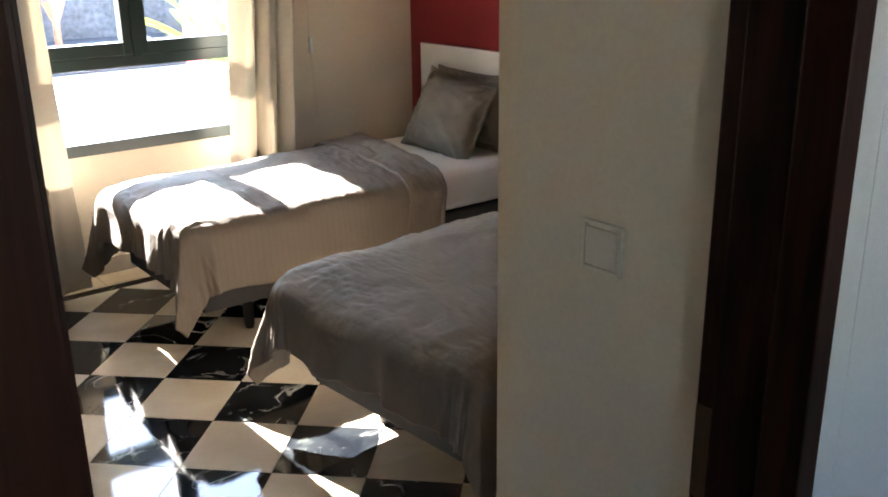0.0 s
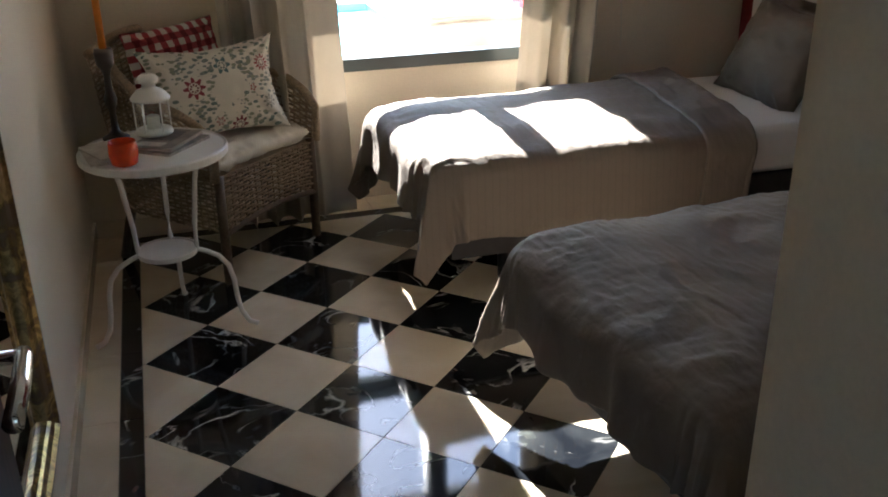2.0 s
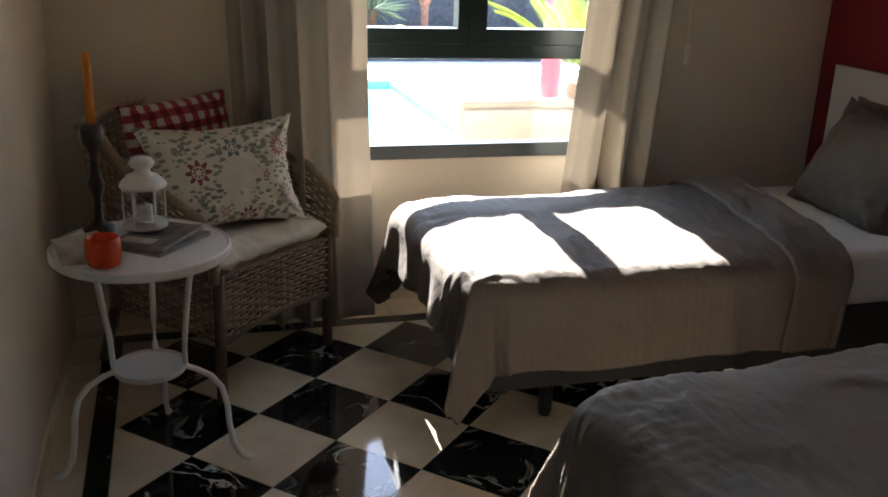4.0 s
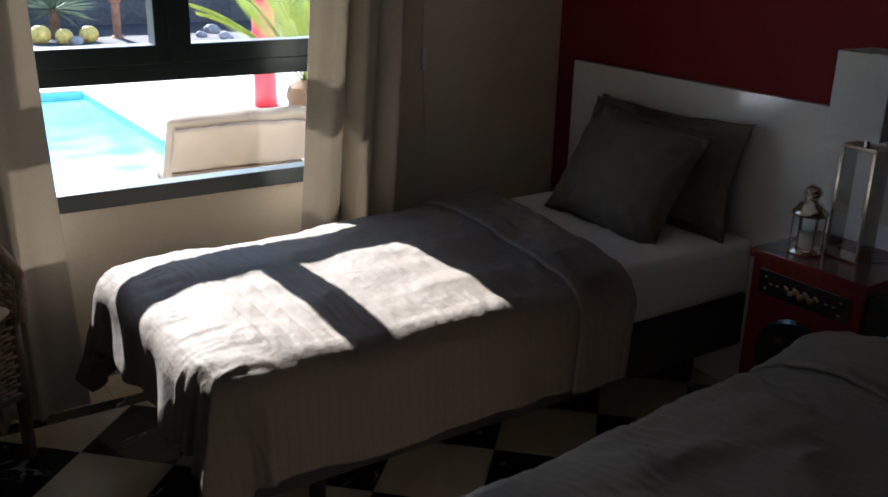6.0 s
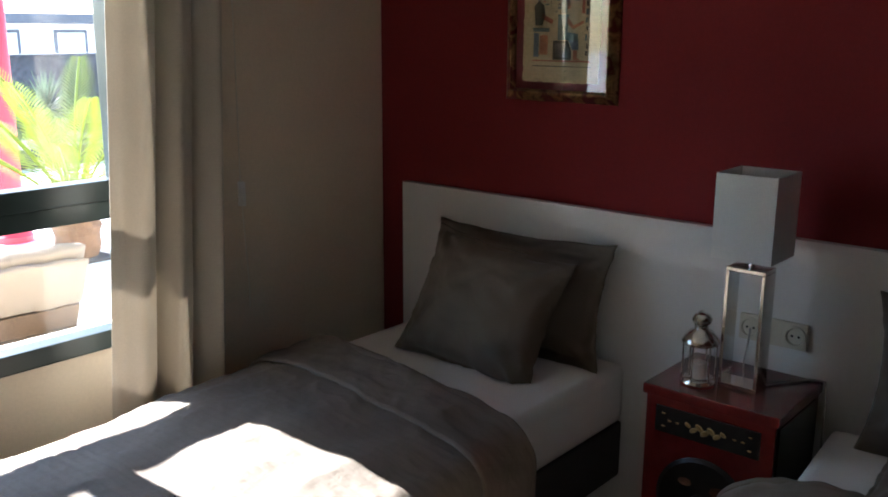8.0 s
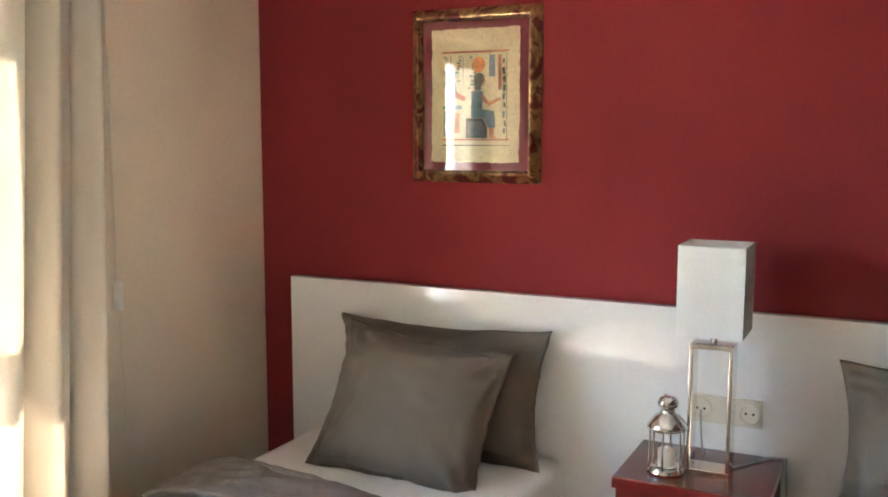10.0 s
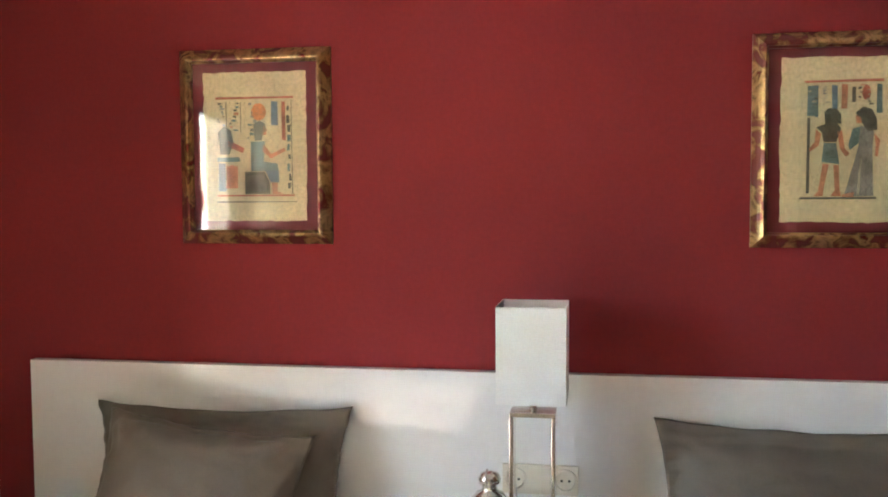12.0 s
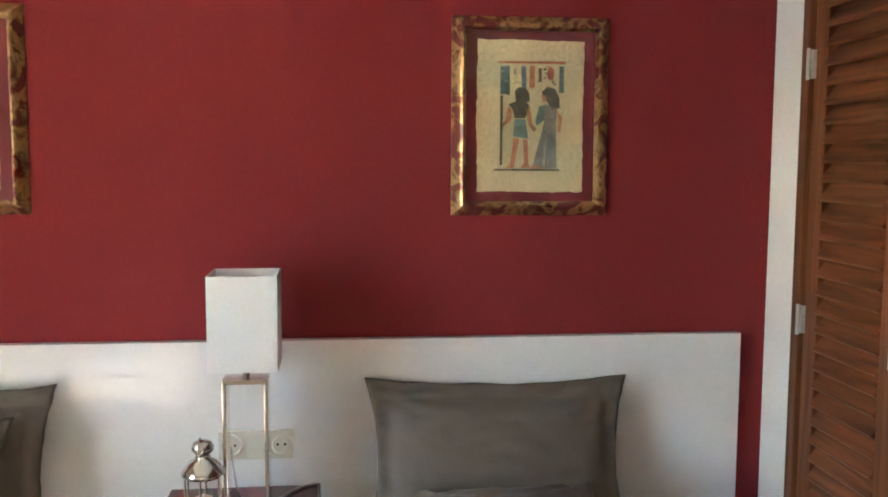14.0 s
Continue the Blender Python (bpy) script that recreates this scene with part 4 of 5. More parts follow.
INK = {k: material("ink_" + k, tuple(0.86 * a + 0.14 * b for a, b in zip(c, (0.60, 0.48, 0.26))), 0.8, grain=(220, 0.25), stain=(30, 0.3), bump=0.3, bump_scale=200) for k, c in
       dict(red=(0.42, 0.08, 0.05), teal=(0.08, 0.17, 0.18), blue=(0.10, 0.18, 0.26), dark=(0.045, 0.045, 0.045), orange=(0.70, 0.22, 0.06), skin=(0.50, 0.17, 0.09), grey=(0.20, 0.20, 0.19), pale=(0.45, 0.42, 0.30)).items()}


def marks(a0, b0, a1, b1, colours, seed):
    """Small painted strokes that fill a panel, too fine to make out."""
    r = random.Random(seed)
    out = []
    for k in range(9):
        a, b = r.uniform(a0, a1 - 0.02), b0 + (b1 - b0) * (k + 0.15) / 9
        w, h = r.uniform(0.015, 0.05), (b1 - b0) / 9 * r.uniform(0.35, 0.8)
        out.append(("painted_mark", r.choice(colours), (a, b, min(a1, a + w), b + h), r.choice((0, 0, 1))))
    return out


FRAME1 = [("painted_bar", "red", (0.12, 0.165, 0.88, 0.178), 0), ("painted_bar", "red", (0.12, 0.822, 0.88, 0.835), 0), ("painted_bar", "dark", (0.12, 0.868, 0.9, 0.876), 0),
          ("painted_line", "dark", (0.855, 0.19, 0.866, 0.82), 0), ("painted_column", "blue", (0.66, 0.20, 0.73, 0.36), 0), ("painted_column", "red", (0.765, 0.20, 0.80, 0.46), 0), ("painted_sun", "orange", (0.47, 0.21, 0.615, 0.325), 1),
          ("painted_line", "dark", (0.22, 0.20, 0.228, 0.50), 0), ("painted_line", "dark", (0.36, 0.20, 0.368, 0.40), 0)]
SEATED = [("painted_wig", "dark", ((0.49, 0.35), (0.55, 0.325), (0.60, 0.345), (0.615, 0.39), (0.58, 0.41), (0.57, 0.46), (0.50, 0.46)), 2), ("painted_face", "skin", ((0.585, 0.36), (0.62, 0.385), (0.61, 0.42), (0.575, 0.425)), 2),
          ("painted_robe", "teal", ((0.46, 0.465), (0.60, 0.465), (0.585, 0.60), (0.72, 0.615), (0.73, 0.665), (0.46, 0.665)), 2), ("painted_arm", "skin", ((0.585, 0.48), (0.66, 0.55), (0.79, 0.51), (0.80, 0.53), (0.66, 0.58), (0.57, 0.53)), 2),
          ("painted_skirt", "blue", ((0.60, 0.665), (0.73, 0.665), (0.735, 0.74), (0.65, 0.74)), 2), ("painted_leg", "skin", ((0.665, 0.742), (0.72, 0.742), (0.715, 0.80), (0.775, 0.818), (0.665, 0.818)), 2),
          ("painted_seat", "dark", ((0.40, 0.668), (0.595, 0.668), (0.645, 0.742), (0.645, 0.818), (0.40, 0.818)), 2), ("painted_seat", "grey", ((0.43, 0.69), (0.58, 0.69), (0.61, 0.742), (0.61, 0.80), (0.43, 0.80)), 2)]
ALTAR = [("painted_block", "teal", ((0.13, 0.57), (0.35, 0.57), (0.35, 0.60), (0.13, 0.60)), 2), ("painted_block", "blue", ((0.14, 0.61), (0.21, 0.61), (0.21, 0.80), (0.14, 0.80)), 2), ("painted_block", "skin", ((0.22, 0.63), (0.33, 0.63), (0.33, 0.78), (0.22, 0.78)), 2),
         ("painted_bird", "dark", ((0.14, 0.40), (0.20, 0.36), (0.27, 0.39), (0.29, 0.47), (0.25, 0.55), (0.16, 0.55)), 2), ("painted_wing", "red", ((0.24, 0.45), (0.40, 0.51), (0.38, 0.54), (0.24, 0.50)), 2)]
DESIGN1 = FRAME1 + SEATED + ALTAR + marks(0.13, 0.20, 0.21, 0.36, ("teal", "dark", "blue"), 1) + marks(0.24, 0.20, 0.35, 0.40, ("dark", "teal", "skin"), 2) + marks(0.42, 0.20, 0.52, 0.46, ("teal", "pale", "grey"), 3) + marks(0.81, 0.22, 0.85, 0.80, ("dark", "teal"), 4) + marks(0.14, 0.62, 0.34, 0.80, ("dark", "teal", "red"), 5)
FRAME2 = [("painted_bar", "red", (0.19, 0.135, 0.82, 0.152), 0), ("painted_bar", "dark", (0.16, 0.845, 0.78, 0.858), 0), ("painted_column", "teal", (0.21, 0.17, 0.30, 0.35), 0), ("painted_column", "blue", (0.41, 0.17, 0.455, 0.31), 0),
          ("painted_column", "skin", (0.485, 0.165, 0.535, 0.31), 0), ("painted_column", "dark", (0.57, 0.18, 0.60, 0.27), 0), ("painted_sun", "red", (0.65, 0.17, 0.72, 0.26), 1), ("painted_column", "teal", (0.765, 0.165, 0.81, 0.34), 0), ("painted_staff", "dark", (0.215, 0.36, 0.238, 0.82), 0)]
MAN = [("painted_wig", "dark", ((0.35, 0.33), (0.385, 0.305), (0.45, 0.31), (0.485, 0.345), (0.49, 0.40), (0.36, 0.40)), 2), ("painted_chest", "dark", ((0.285, 0.42), (0.36, 0.40), (0.46, 0.40), (0.49, 0.43), (0.45, 0.51), (0.35, 0.51), (0.33, 0.45)), 2),
       ("painted_arm", "skin", ((0.285, 0.43), (0.33, 0.46), (0.31, 0.53), (0.24, 0.57), (0.23, 0.55), (0.275, 0.51)), 2), ("painted_arm", "skin", ((0.455, 0.45), (0.495, 0.44), (0.52, 0.55), (0.56, 0.58), (0.53, 0.60), (0.48, 0.55)), 2),
       ("painted_kilt", "teal", ((0.35, 0.515), (0.45, 0.515), (0.48, 0.645), (0.335, 0.63)), 2), ("painted_leg", "skin", ((0.345, 0.64), (0.395, 0.645), (0.355, 0.80), (0.35, 0.84), (0.27, 0.84), (0.31, 0.81)), 2),
       ("painted_leg", "skin", ((0.43, 0.648), (0.475, 0.65), (0.485, 0.80), (0.50, 0.84), (0.41, 0.84), (0.445, 0.80)), 2)]
WOMAN = [("painted_wig", "dark", ((0.60, 0.335), (0.66, 0.30), (0.73, 0.315), (0.77, 0.37), (0.775, 0.44), (0.70, 0.45), (0.655, 0.40)), 2), ("painted_face", "skin", ((0.60, 0.35), (0.645, 0.36), (0.65, 0.40), (0.61, 0.40)), 2),
         ("painted_dress", "grey", ((0.64, 0.41), (0.75, 0.45), (0.74, 0.55), (0.755, 0.84), (0.52, 0.84), (0.60, 0.62), (0.63, 0.53)), 2), ("painted_fold", "pale", ((0.645, 0.60), (0.66, 0.60), (0.645, 0.83), (0.62, 0.83)), 2),
         ("painted_shawl", "teal", ((0.58, 0.43), (0.64, 0.42), (0.63, 0.52), (0.56, 0.56), (0.545, 0.53)), 2), ("painted_arm", "skin", ((0.75, 0.46), (0.80, 0.50), (0.785, 0.60), (0.76, 0.60), (0.765, 0.53)), 2), ("painted_foot", "skin", ((0.51, 0.828), (0.60, 0.815), (0.60, 0.843), (0.50, 0.843)), 2)]
DESIGN2 = FRAME2 + MAN + WOMAN + marks(0.21, 0.17, 0.30, 0.36, ("dark", "blue", "pale"), 6) + marks(0.33, 0.17, 0.40, 0.29, ("pale", "teal", "grey"), 7) + marks(0.61, 0.165, 0.75, 0.29, ("dark", "pale", "red"), 8)
picture("framed papyrus painting of a seated figure under orange sun", -0.972, -0.559, 1.344, 1.852, DESIGN1)
picture("framed papyrus painting of two standing figures on red wall", -2.424, -2.014, 1.340, 1.848, DESIGN2)

# ---- light switch ----
sw = thing("light_switch", "square ivory rocker light switch on beige wall", "light switch")
M_SWITCH = material("pale_ivory_plastic", (0.74, 0.66, 0.54), 0.3, grain=(50, 0.01), stain=(4, 0.02))
part("plate", boxes((-2.061, -3.372, 1.036, -2.0505, -3.366, 1.124), (-2.061, -3.290, 1.036, -2.0505, -3.284, 1.124), (-2.061, -3.3658, 1.118, -2.0505, -3.2902, 1.124), (-2.061, -3.3658, 1.036, -2.0505, -3.2902, 1.042), (-2.0545, -3.3655, 1.0425, -2.0506, -3.2905, 1.1175), bevel=0.0015), M_SWITCH, sw)
part("rocker", boxes((-2.0635, -3.361, 1.047, -2.0548, -3.295, 1.113), bevel=0.0025), M_SWITCH, sw)

# ---- wardrobe with louvred doors ----
M_NICKEL = material("satin_nickel", (0.56, 0.54, 0.50), 0.45, metal=0.4, grain=(90, 0.06), stain=(6, 0.05))
wd = thing("wardrobe", "built-in wardrobe with brown louvred wooden doors", "wardrobe")
part("carcass", boxes((-1.82, -3.55, 0.0, -0.167, -2.935, 0.06), (-1.82, -3.58, 0.061, -0.167, -3.56, 2.48), (-1.82, -3.555, 2.46, -0.167, -2.935, 2.50)), M_CEDAR_V, wd)
for name, row in (("side_post", (-0.200, -2.935, 0.0, -0.1605, -2.872, 2.50)), ("side_post", (-1.825, -2.935, 0.0, -1.79, -2.872, 2.50)), ("top_rail", (-1.789, -2.935, 2.44, -0.2005, -2.872, 2.50))):
    part(name, boxes(row, bevel=0.003), M_CEDAR_V, wd)
XD = [(-0.203, -0.595), (-0.598, -0.99), (-0.993, -1.385), (-1.388, -1.787)]
for xr, xl in XD:
    d = part("louvred_door", boxes((xr - 0.062, -2.915, 0.07, xr, -2.884, 2.43), (xl, -2.915, 0.07, xl + 0.062, -2.884, 2.43), (xl + 0.0625, -2.915, 0.07, xr - 0.0625, -2.884, 0.19),
                                   (xl + 0.0625, -2.915, 2.33, xr - 0.0625, -2.884, 2.43), bevel=0.002), M_CEDAR_V, wd)
    slat = bmesh.new()
    box(slat, xl + 0.0625, -0.036, -0.005, xr - 0.0625, 0.036, 0.005, bevel=0.002)
    bmesh.ops.rotate(slat, verts=slat.verts, matrix=Matrix.Rotation(radians(-52), 3, "X"))
    first = None
    z = 0.222
    while z < 2.31:
        if first is None:
            c = first = part("slat", slat, M_CEDAR_H, d)
        else:
            c = new("slat", first.data)
            c.parent = d
        c.location, c.rotation_euler = (0, -2.9, z), (0.05 * nz(z * 7, xr * 5), 0, 0)
        z += 0.046
    for z in (1.055, 1.685, 0.40):
        hinge = part("hinge", boxes((xr - 0.010, -2.8838, z, xr + 0.004, -2.8720, z + 0.070), bevel=0.002), M_NICKEL, d, "pale metal hinge")
        part("pin", tube(bmesh.new(), [(xr - 0.003, -2.866, z - 0.003), (xr - 0.003, -2.866, z + 0.073)], 0.005, 10), M_NICKEL, hinge)


# ---- standing mirror on the west wall ----
mr = thing("wall_mirror", "tall wall mirror in an antique gold frame", "mirror")
fy0, fy1, fz0, fz1 = -2.72, -1.985, 0.33, 1.95
prof = [(0.0, 0.0), (0.0, 0.030), (0.006, 0.040), (0.016, 0.040), (0.026, 0.032), (0.040, 0.026), (0.046, 0.020), (0.05, 0.006)]
fb = bmesh.new()
rings = [[fb.verts.new((WEST + 0.001 + x, cy + sy * d, cz + sz * d)) for d, x in prof] for cy, cz, sy, sz in ((fy1, fz1, -1, -1), (fy0, fz1, 1, -1), (fy0, fz0, 1, 1), (fy1, fz0, -1, 1))]
for i in range(4):
    a, b = rings[i], rings[(i + 1) % 4]
    for k in range(len(prof) - 1):
        fb.faces.new((a[k], a[k + 1], b[k + 1], b[k]))
part("frame", fb, M_GILT2, mr, "antique gold moulded frame")
part("mirror_glass", boxes((WEST + 0.002, fy0 + 0.045, fz0 + 0.045, WEST + 0.010, fy1 - 0.045, fz1 - 0.045)), M_MIRROR, mr)

# ---- wicker armchair ----
CHAIR = Matrix.Translation((-2.385, -0.44, 0)) @ Matrix.Rotation(radians(43), 4, "Z")
chair = thing("wicker_armchair", "grey-brown woven wicker armchair in the corner", "armchair", CHAIR)
HW, DP = 0.285, 0.50


def weave(name, f, rows, stakes, amp=0.006, thick=0.0055):
    """A wicker panel over a surface f(u, v) -> point and outward normal: stakes, and each strand round them."""
    rows_of = [tube(bmesh.new(), [f(k / stakes, v / 5)[0] for v in range(6)], 0.0045, 4) for k in range(stakes + 1)]
    panel = part(name, rows_of[0], M_WICKER, chair, smooth=True)
    for bm in rows_of[1:]:
        part("stake", bm, M_WICKER, panel, smooth=True)
    for r in range(rows):
        v = (r + 0.5) / rows
        pts = []
        for k in range(stakes * 2 + 1):
            u = k / (stakes * 2)
            p, nrm = f(u, v)
            pts.append(p + nrm * (amp * math.sin(math.pi * k / 2 * 1.0 + (math.pi if r % 2 else 0) + math.pi / 4) + 0.0015 * nz(k * 1.7, r * 2.3)) + Vector((0, 0, 0.002 * nz(k * 0.9, r * 3.1, 4))))
        part("strand", tube(bmesh.new(), pts, thick * (1 + 0.2 * nz(r * 5.1, 2.0)), 4), M_WICKER, panel, smooth=True)
    return panel


def flat(p, q, z0, z1):
    p, q = Vector((*p, 0)), Vector((*q, 0))
    nrm = (q - p).cross(Vector((0, 0, 1))).normalized()

    def f(u, v):
        return p + (q - p) * u + Vector((0, 0, z0(u) + (z1(u) - z0(u)) * v)), nrm

    return f


k = lambda c: (lambda u: c)
arch = lambda u: 0.20 + 0.03 * math.sin(math.pi * u)
weave("woven_apron", flat((-HW, 0), (HW, 0), arch, k(0.425)), 15, 17)
weave("woven_side", flat((HW, 0), (HW + 0.0, DP), k(0.21), k(0.42)), 14, 15)
weave("woven_side", flat((-HW, DP), (-HW, 0), k(0.21), k(0.42)), 14, 15)
part("seat_deck", boxes((-HW + 0.01, 0.01, 0.40, HW - 0.01, DP - 0.01, 0.425), bevel=0.005), M_WICKER, chair)
arm_top = lambda u: 0.585 + 0.085 * math.sin(min(1, u * 2.2) * math.pi / 2) + 0.16 * max(0, u - 0.55) / 0.45


def armside(sx):
    def f(u, v):
        y = DP * u
        x = sx * (HW + 0.015 * v + 0.02 * math.sin(math.pi * u))
        return Vector((x, y, 0.43 + (arm_top(u) - 0.43) * v)), Vector((sx, 0, 0))

    return f


for sx in (1, -1):
    weave("woven_arm", armside(sx), 13, 15)
    part("arm_rim", tube(bmesh.new(), [(sx * (HW + 0.018), -0.005, 0.42), (sx * (HW + 0.020), -0.012, 0.50), (sx * (HW + 0.022), -0.008, 0.56), (sx * (HW + 0.022), 0.02, 0.60)] +
                        [(sx * (HW + 0.018 + 0.02 * math.sin(math.pi * u / 12)), DP * u / 12, arm_top(u / 12) + 0.01) for u in range(1, 13)], 0.017, 10), M_WICKER, chair, smooth=True)


def backrest(u, v):
    x = (u * 2 - 1) * (HW + 0.01)
    top = 0.805 + 0.07 * math.cos((u * 2 - 1) * 1.25)
    y = DP + 0.03 - 0.05 * (u * 2 - 1) ** 2 + 0.10 * v
    return Vector((x, y, 0.22 + (top - 0.22) * v)), Vector((0, 1, 0))


weave("woven_backrest", backrest, 38, 17)
part("back_rim", tube(bmesh.new(), [backrest(i / 24, 1.0)[0] for i in range(25)], 0.019, 10), M_WICKER, chair, smooth=True)
for x, y, dx, dy in ((-HW + 0.01, 0.005, 0, 0), (HW - 0.01, 0.005, 0, 0), (-HW + 0.02, DP, -0.02, 0.06), (HW - 0.02, DP, 0.02, 0.06)):
    part("leg", tube(bmesh.new(), [(x + dx, y + dy, 0.0), (x, y, 0.22), (x, y, 0.43)], 0.019, 12), M_WICKERDARK, chair, smooth=True)
part("bottom_rail", tube(bmesh.new(), [(-HW + i / 12 * 2 * HW, -0.003, arch(i / 12)) for i in range(13)], 0.011, 8), M_WICKERDARK, chair)

seat = mesh_object("seat_cushion", pillow_mesh(0.55, 0.47, 0.075, 3.3, 0, 6), M_CREAMCLOTH, True)
seat.matrix_world = CHAIR @ Matrix.Translation((0, 0.235, 0.462))
tagged(seat, "thin cream seat cushion lying on wicker chair", "cushion")


def on_chair(x, y, z, turn, tilt, roll):
    return CHAIR @ stand(x, y, z, turn, tilt, roll)


pillow("cushion", "cream cushion printed with red and green flowers", "cushion", on_chair(-0.035, 0.20, 0.678, -26, 18, 1), 0.56, 0.38, 0.15, 21.0, M_FLORAL, 0.0, "chair cushions", 0.2)
pillow("cushion", "red and white checked cushion behind a floral one", "cushion", on_chair(-0.02, 0.395, 0.725, -8, 12, 2), 0.43, 0.38, 0.11, 27.0, M_GINGHAM, 0.0, "chair cushions", 0.06)

# ---- round table and what stands on it ----
TX, TY, TZ = -2.795, -0.945, 0.655
table = thing("side_table", "small round white metal side table with three legs", "table", Matrix.Translation((TX, TY, 0)))
part("tabletop", lathe(bmesh.new(), [(0.215, TZ - 0.022), (0.228, TZ - 0.024), (0.233, TZ - 0.018), (0.233, TZ + 0.001), (0.228, TZ + 0.005), (0.222, TZ), (0.02, TZ)], n=48), M_WHITEMETAL, table, smooth=False)
part("lower_shelf", lathe(bmesh.new(), [(0.085, 0.290), (0.097, 0.290), (0.099, 0.296), (0.099, 0.307), (0.094, 0.308), (0.092, 0.302), (0.01, 0.302)], n=32), M_WHITEMETAL, table)
for a in (193, -12, 82):
    c, s = math.cos(radians(a)), math.sin(radians(a))
    rows = [(0.135, TZ - 0.022), (0.118, 0.55), (0.100, 0.40), (0.096, 0.32), (0.100, 0.300), (0.125, 0.292), (0.165, 0.272), (0.195, 0.235), (0.208, 0.18), (0.212, 0.12), (0.222, 0.06), (0.245, 0.02), (0.275, 0.008)]
    part("leg", tube(bmesh.new(), [(r * c, r * s, z) for r, z in rows], 0.0085, 10), M_WHITEMETAL, table, smooth=True)

lantern("lantern", "white metal candle lantern on round white table", Matrix.Translation((-2.785, -0.845, TZ + 0.0205)) @ Matrix.Scale(1.0, 4), M_WHITEMETAL, 1.28)
cg = thing("candle_glass", "orange glass candle holder on white table", "candle", Matrix.Translation((-2.88, -1.095, TZ + 0.001)) @ Matrix.Scale(0.87, 4))
part("glass_bowl", lathe(bmesh.new(), [(0.033, 0), (0.044, 0.006), (0.050, 0.04), (0.048, 0.075), (0.045, 0.086), (0.042, 0.086), (0.044, 0.06), (0.036, 0.05), (0.002, 0.05)], n=32), M_ORANGEWAX, cg, smooth=True)
part("wick", tube(bmesh.new(), [(0, 0, 0.05), (0.002, 0, 0.062)], 0.0012, 6), M_SLOT, cg)
cs = thing("candlestick", "dark turned candlestick holding a tall orange candle", "candlestick", Matrix.Translation((-2.908, -0.800, TZ + 0.001)) @ Matrix.Scale(1.05, 4))
part("stick", lathe(bmesh.new(), [(0.040, 0), (0.042, 0.008), (0.026, 0.016), (0.012, 0.030), (0.010, 0.09), (0.017, 0.11), (0.021, 0.13), (0.012, 0.155), (0.010, 0.20), (0.016, 0.222), (0.026, 0.235), (0.029, 0.270), (0.026, 0.284), (0.012, 0.285)], n=24), M_TURNED, cs, smooth=True)
part("candle", lathe(bmesh.new(), [(0.011, 0.280), (0.011, 0.36), (0.0105, 0.44), (0.008, 0.462), (0.001, 0.466)], n=16), M_CANDLE, cs, "tall orange candle", smooth=True)
for n_, (x, y, a, w, h, zz, lab) in enumerate((
        (-2.935, -0.985, 12, 0.13, 0.19, 0.0, "folded magazine lying on white table"),
        (-2.930, -0.975, 26, 0.12, 0.17, 0.0105, "thin pale leaflet lying on a magazine"),
        (-2.745, -0.925, -38, 0.16, 0.22, 0.0, "magazine with dark printed cover under the lantern"),
        (-2.752, -0.915, -30, 0.15, 0.21, 0.0105, "worn magazine on top of another beneath lantern"))):
    mg = thing("magazine", lab, "magazine", Matrix.Translation((x, y, TZ + 0.0065 + zz)) @ Matrix.Rotation(radians(a), 4, "Z"), "magazines")
    part("page_block", boxes((-w / 2, -h / 2, -0.006, w / 2, h / 2, 0.003), bevel=0.001), M_PAPER, mg)
    cover = part("cover", sheet(8, 8, lambda u, v: ((u - 0.5) * (w + 0.004), (v - 0.5) * (h + 0.004), 0.0036 + 0.003 * max(0, u - 0.75) * 4 * (1 + 0.3 * nz(v * 4, n_)) * (n_ % 2))), M_PRINT if n_ > 1 else M_PAPER, mg)
    if n_ == 3:
        part("cover_photo", boxes((-w * 0.42, -h * 0.10, 0.0038, w * 0.2, h * 0.40, 0.0044)), M_COVER, cover)
        part("cover_band", boxes((-w * 0.42, -h * 0.42, 0.0038, w * 0.2, -h * 0.22, 0.0044)), M_PAPER, cover)

# ---- outside: terrace, pool, garden ----
M_TERRACE = material("pale_terrace_tiles", (0.80, 0.76, 0.70), 0.7, grain=(30, 0.05), stain=(1.2, 0.06), bump=0.2, bump_scale=60)
M_WATER = material("pool_water", (0.16, 0.60, 0.70), 0.12, grain=(2.0, 0.22), stain=(0.7, 0.2), bump=0.25, bump_scale=9)
M_POOL = material("pool_tiles", (0.25, 0.68, 0.78), 0.4, grain=(8, 0.1))
M_STONEWALL = material("dark_basalt_wall", (0.075, 0.08, 0.09), 0.85, grain=(14, 0.35), stain=(2, 0.25), bump=1.0, bump_scale=20)
M_GRAVEL = material("black_lava_gravel", (0.06, 0.055, 0.055), 0.9, grain=(60, 0.5), stain=(4, 0.3), bump=1.0, bump_scale=90)
M_REDPOST = material("red_painted_post", (0.62, 0.045, 0.06), 0.45, grain=(30, 0.05), stain=(3, 0.06))
M_LOUNGE = material("sand_lounger_cloth", (0.185, 0.150, 0.112), 0.85, grain=(200, 0.06), stain=(3, 0.08), bump=0.3, bump_scale=300)
M_RATTAN = material("brown_rattan", (0.10, 0.065, 0.04), 0.6, grain=(120, 0.3), stain=(6, 0.2), bump=0.6, bump_scale=120)
M_POT = material("grey_planter", (0.60, 0.61, 0.62), 0.5, grain=(30, 0.03), stain=(3, 0.05))
M_FROND = material("cycad_green", (0.24, 0.30, 0.04), 0.45, grain=(30, 0.2), stain=(5, 0.2), translucent=0.35, per_object=0.15)
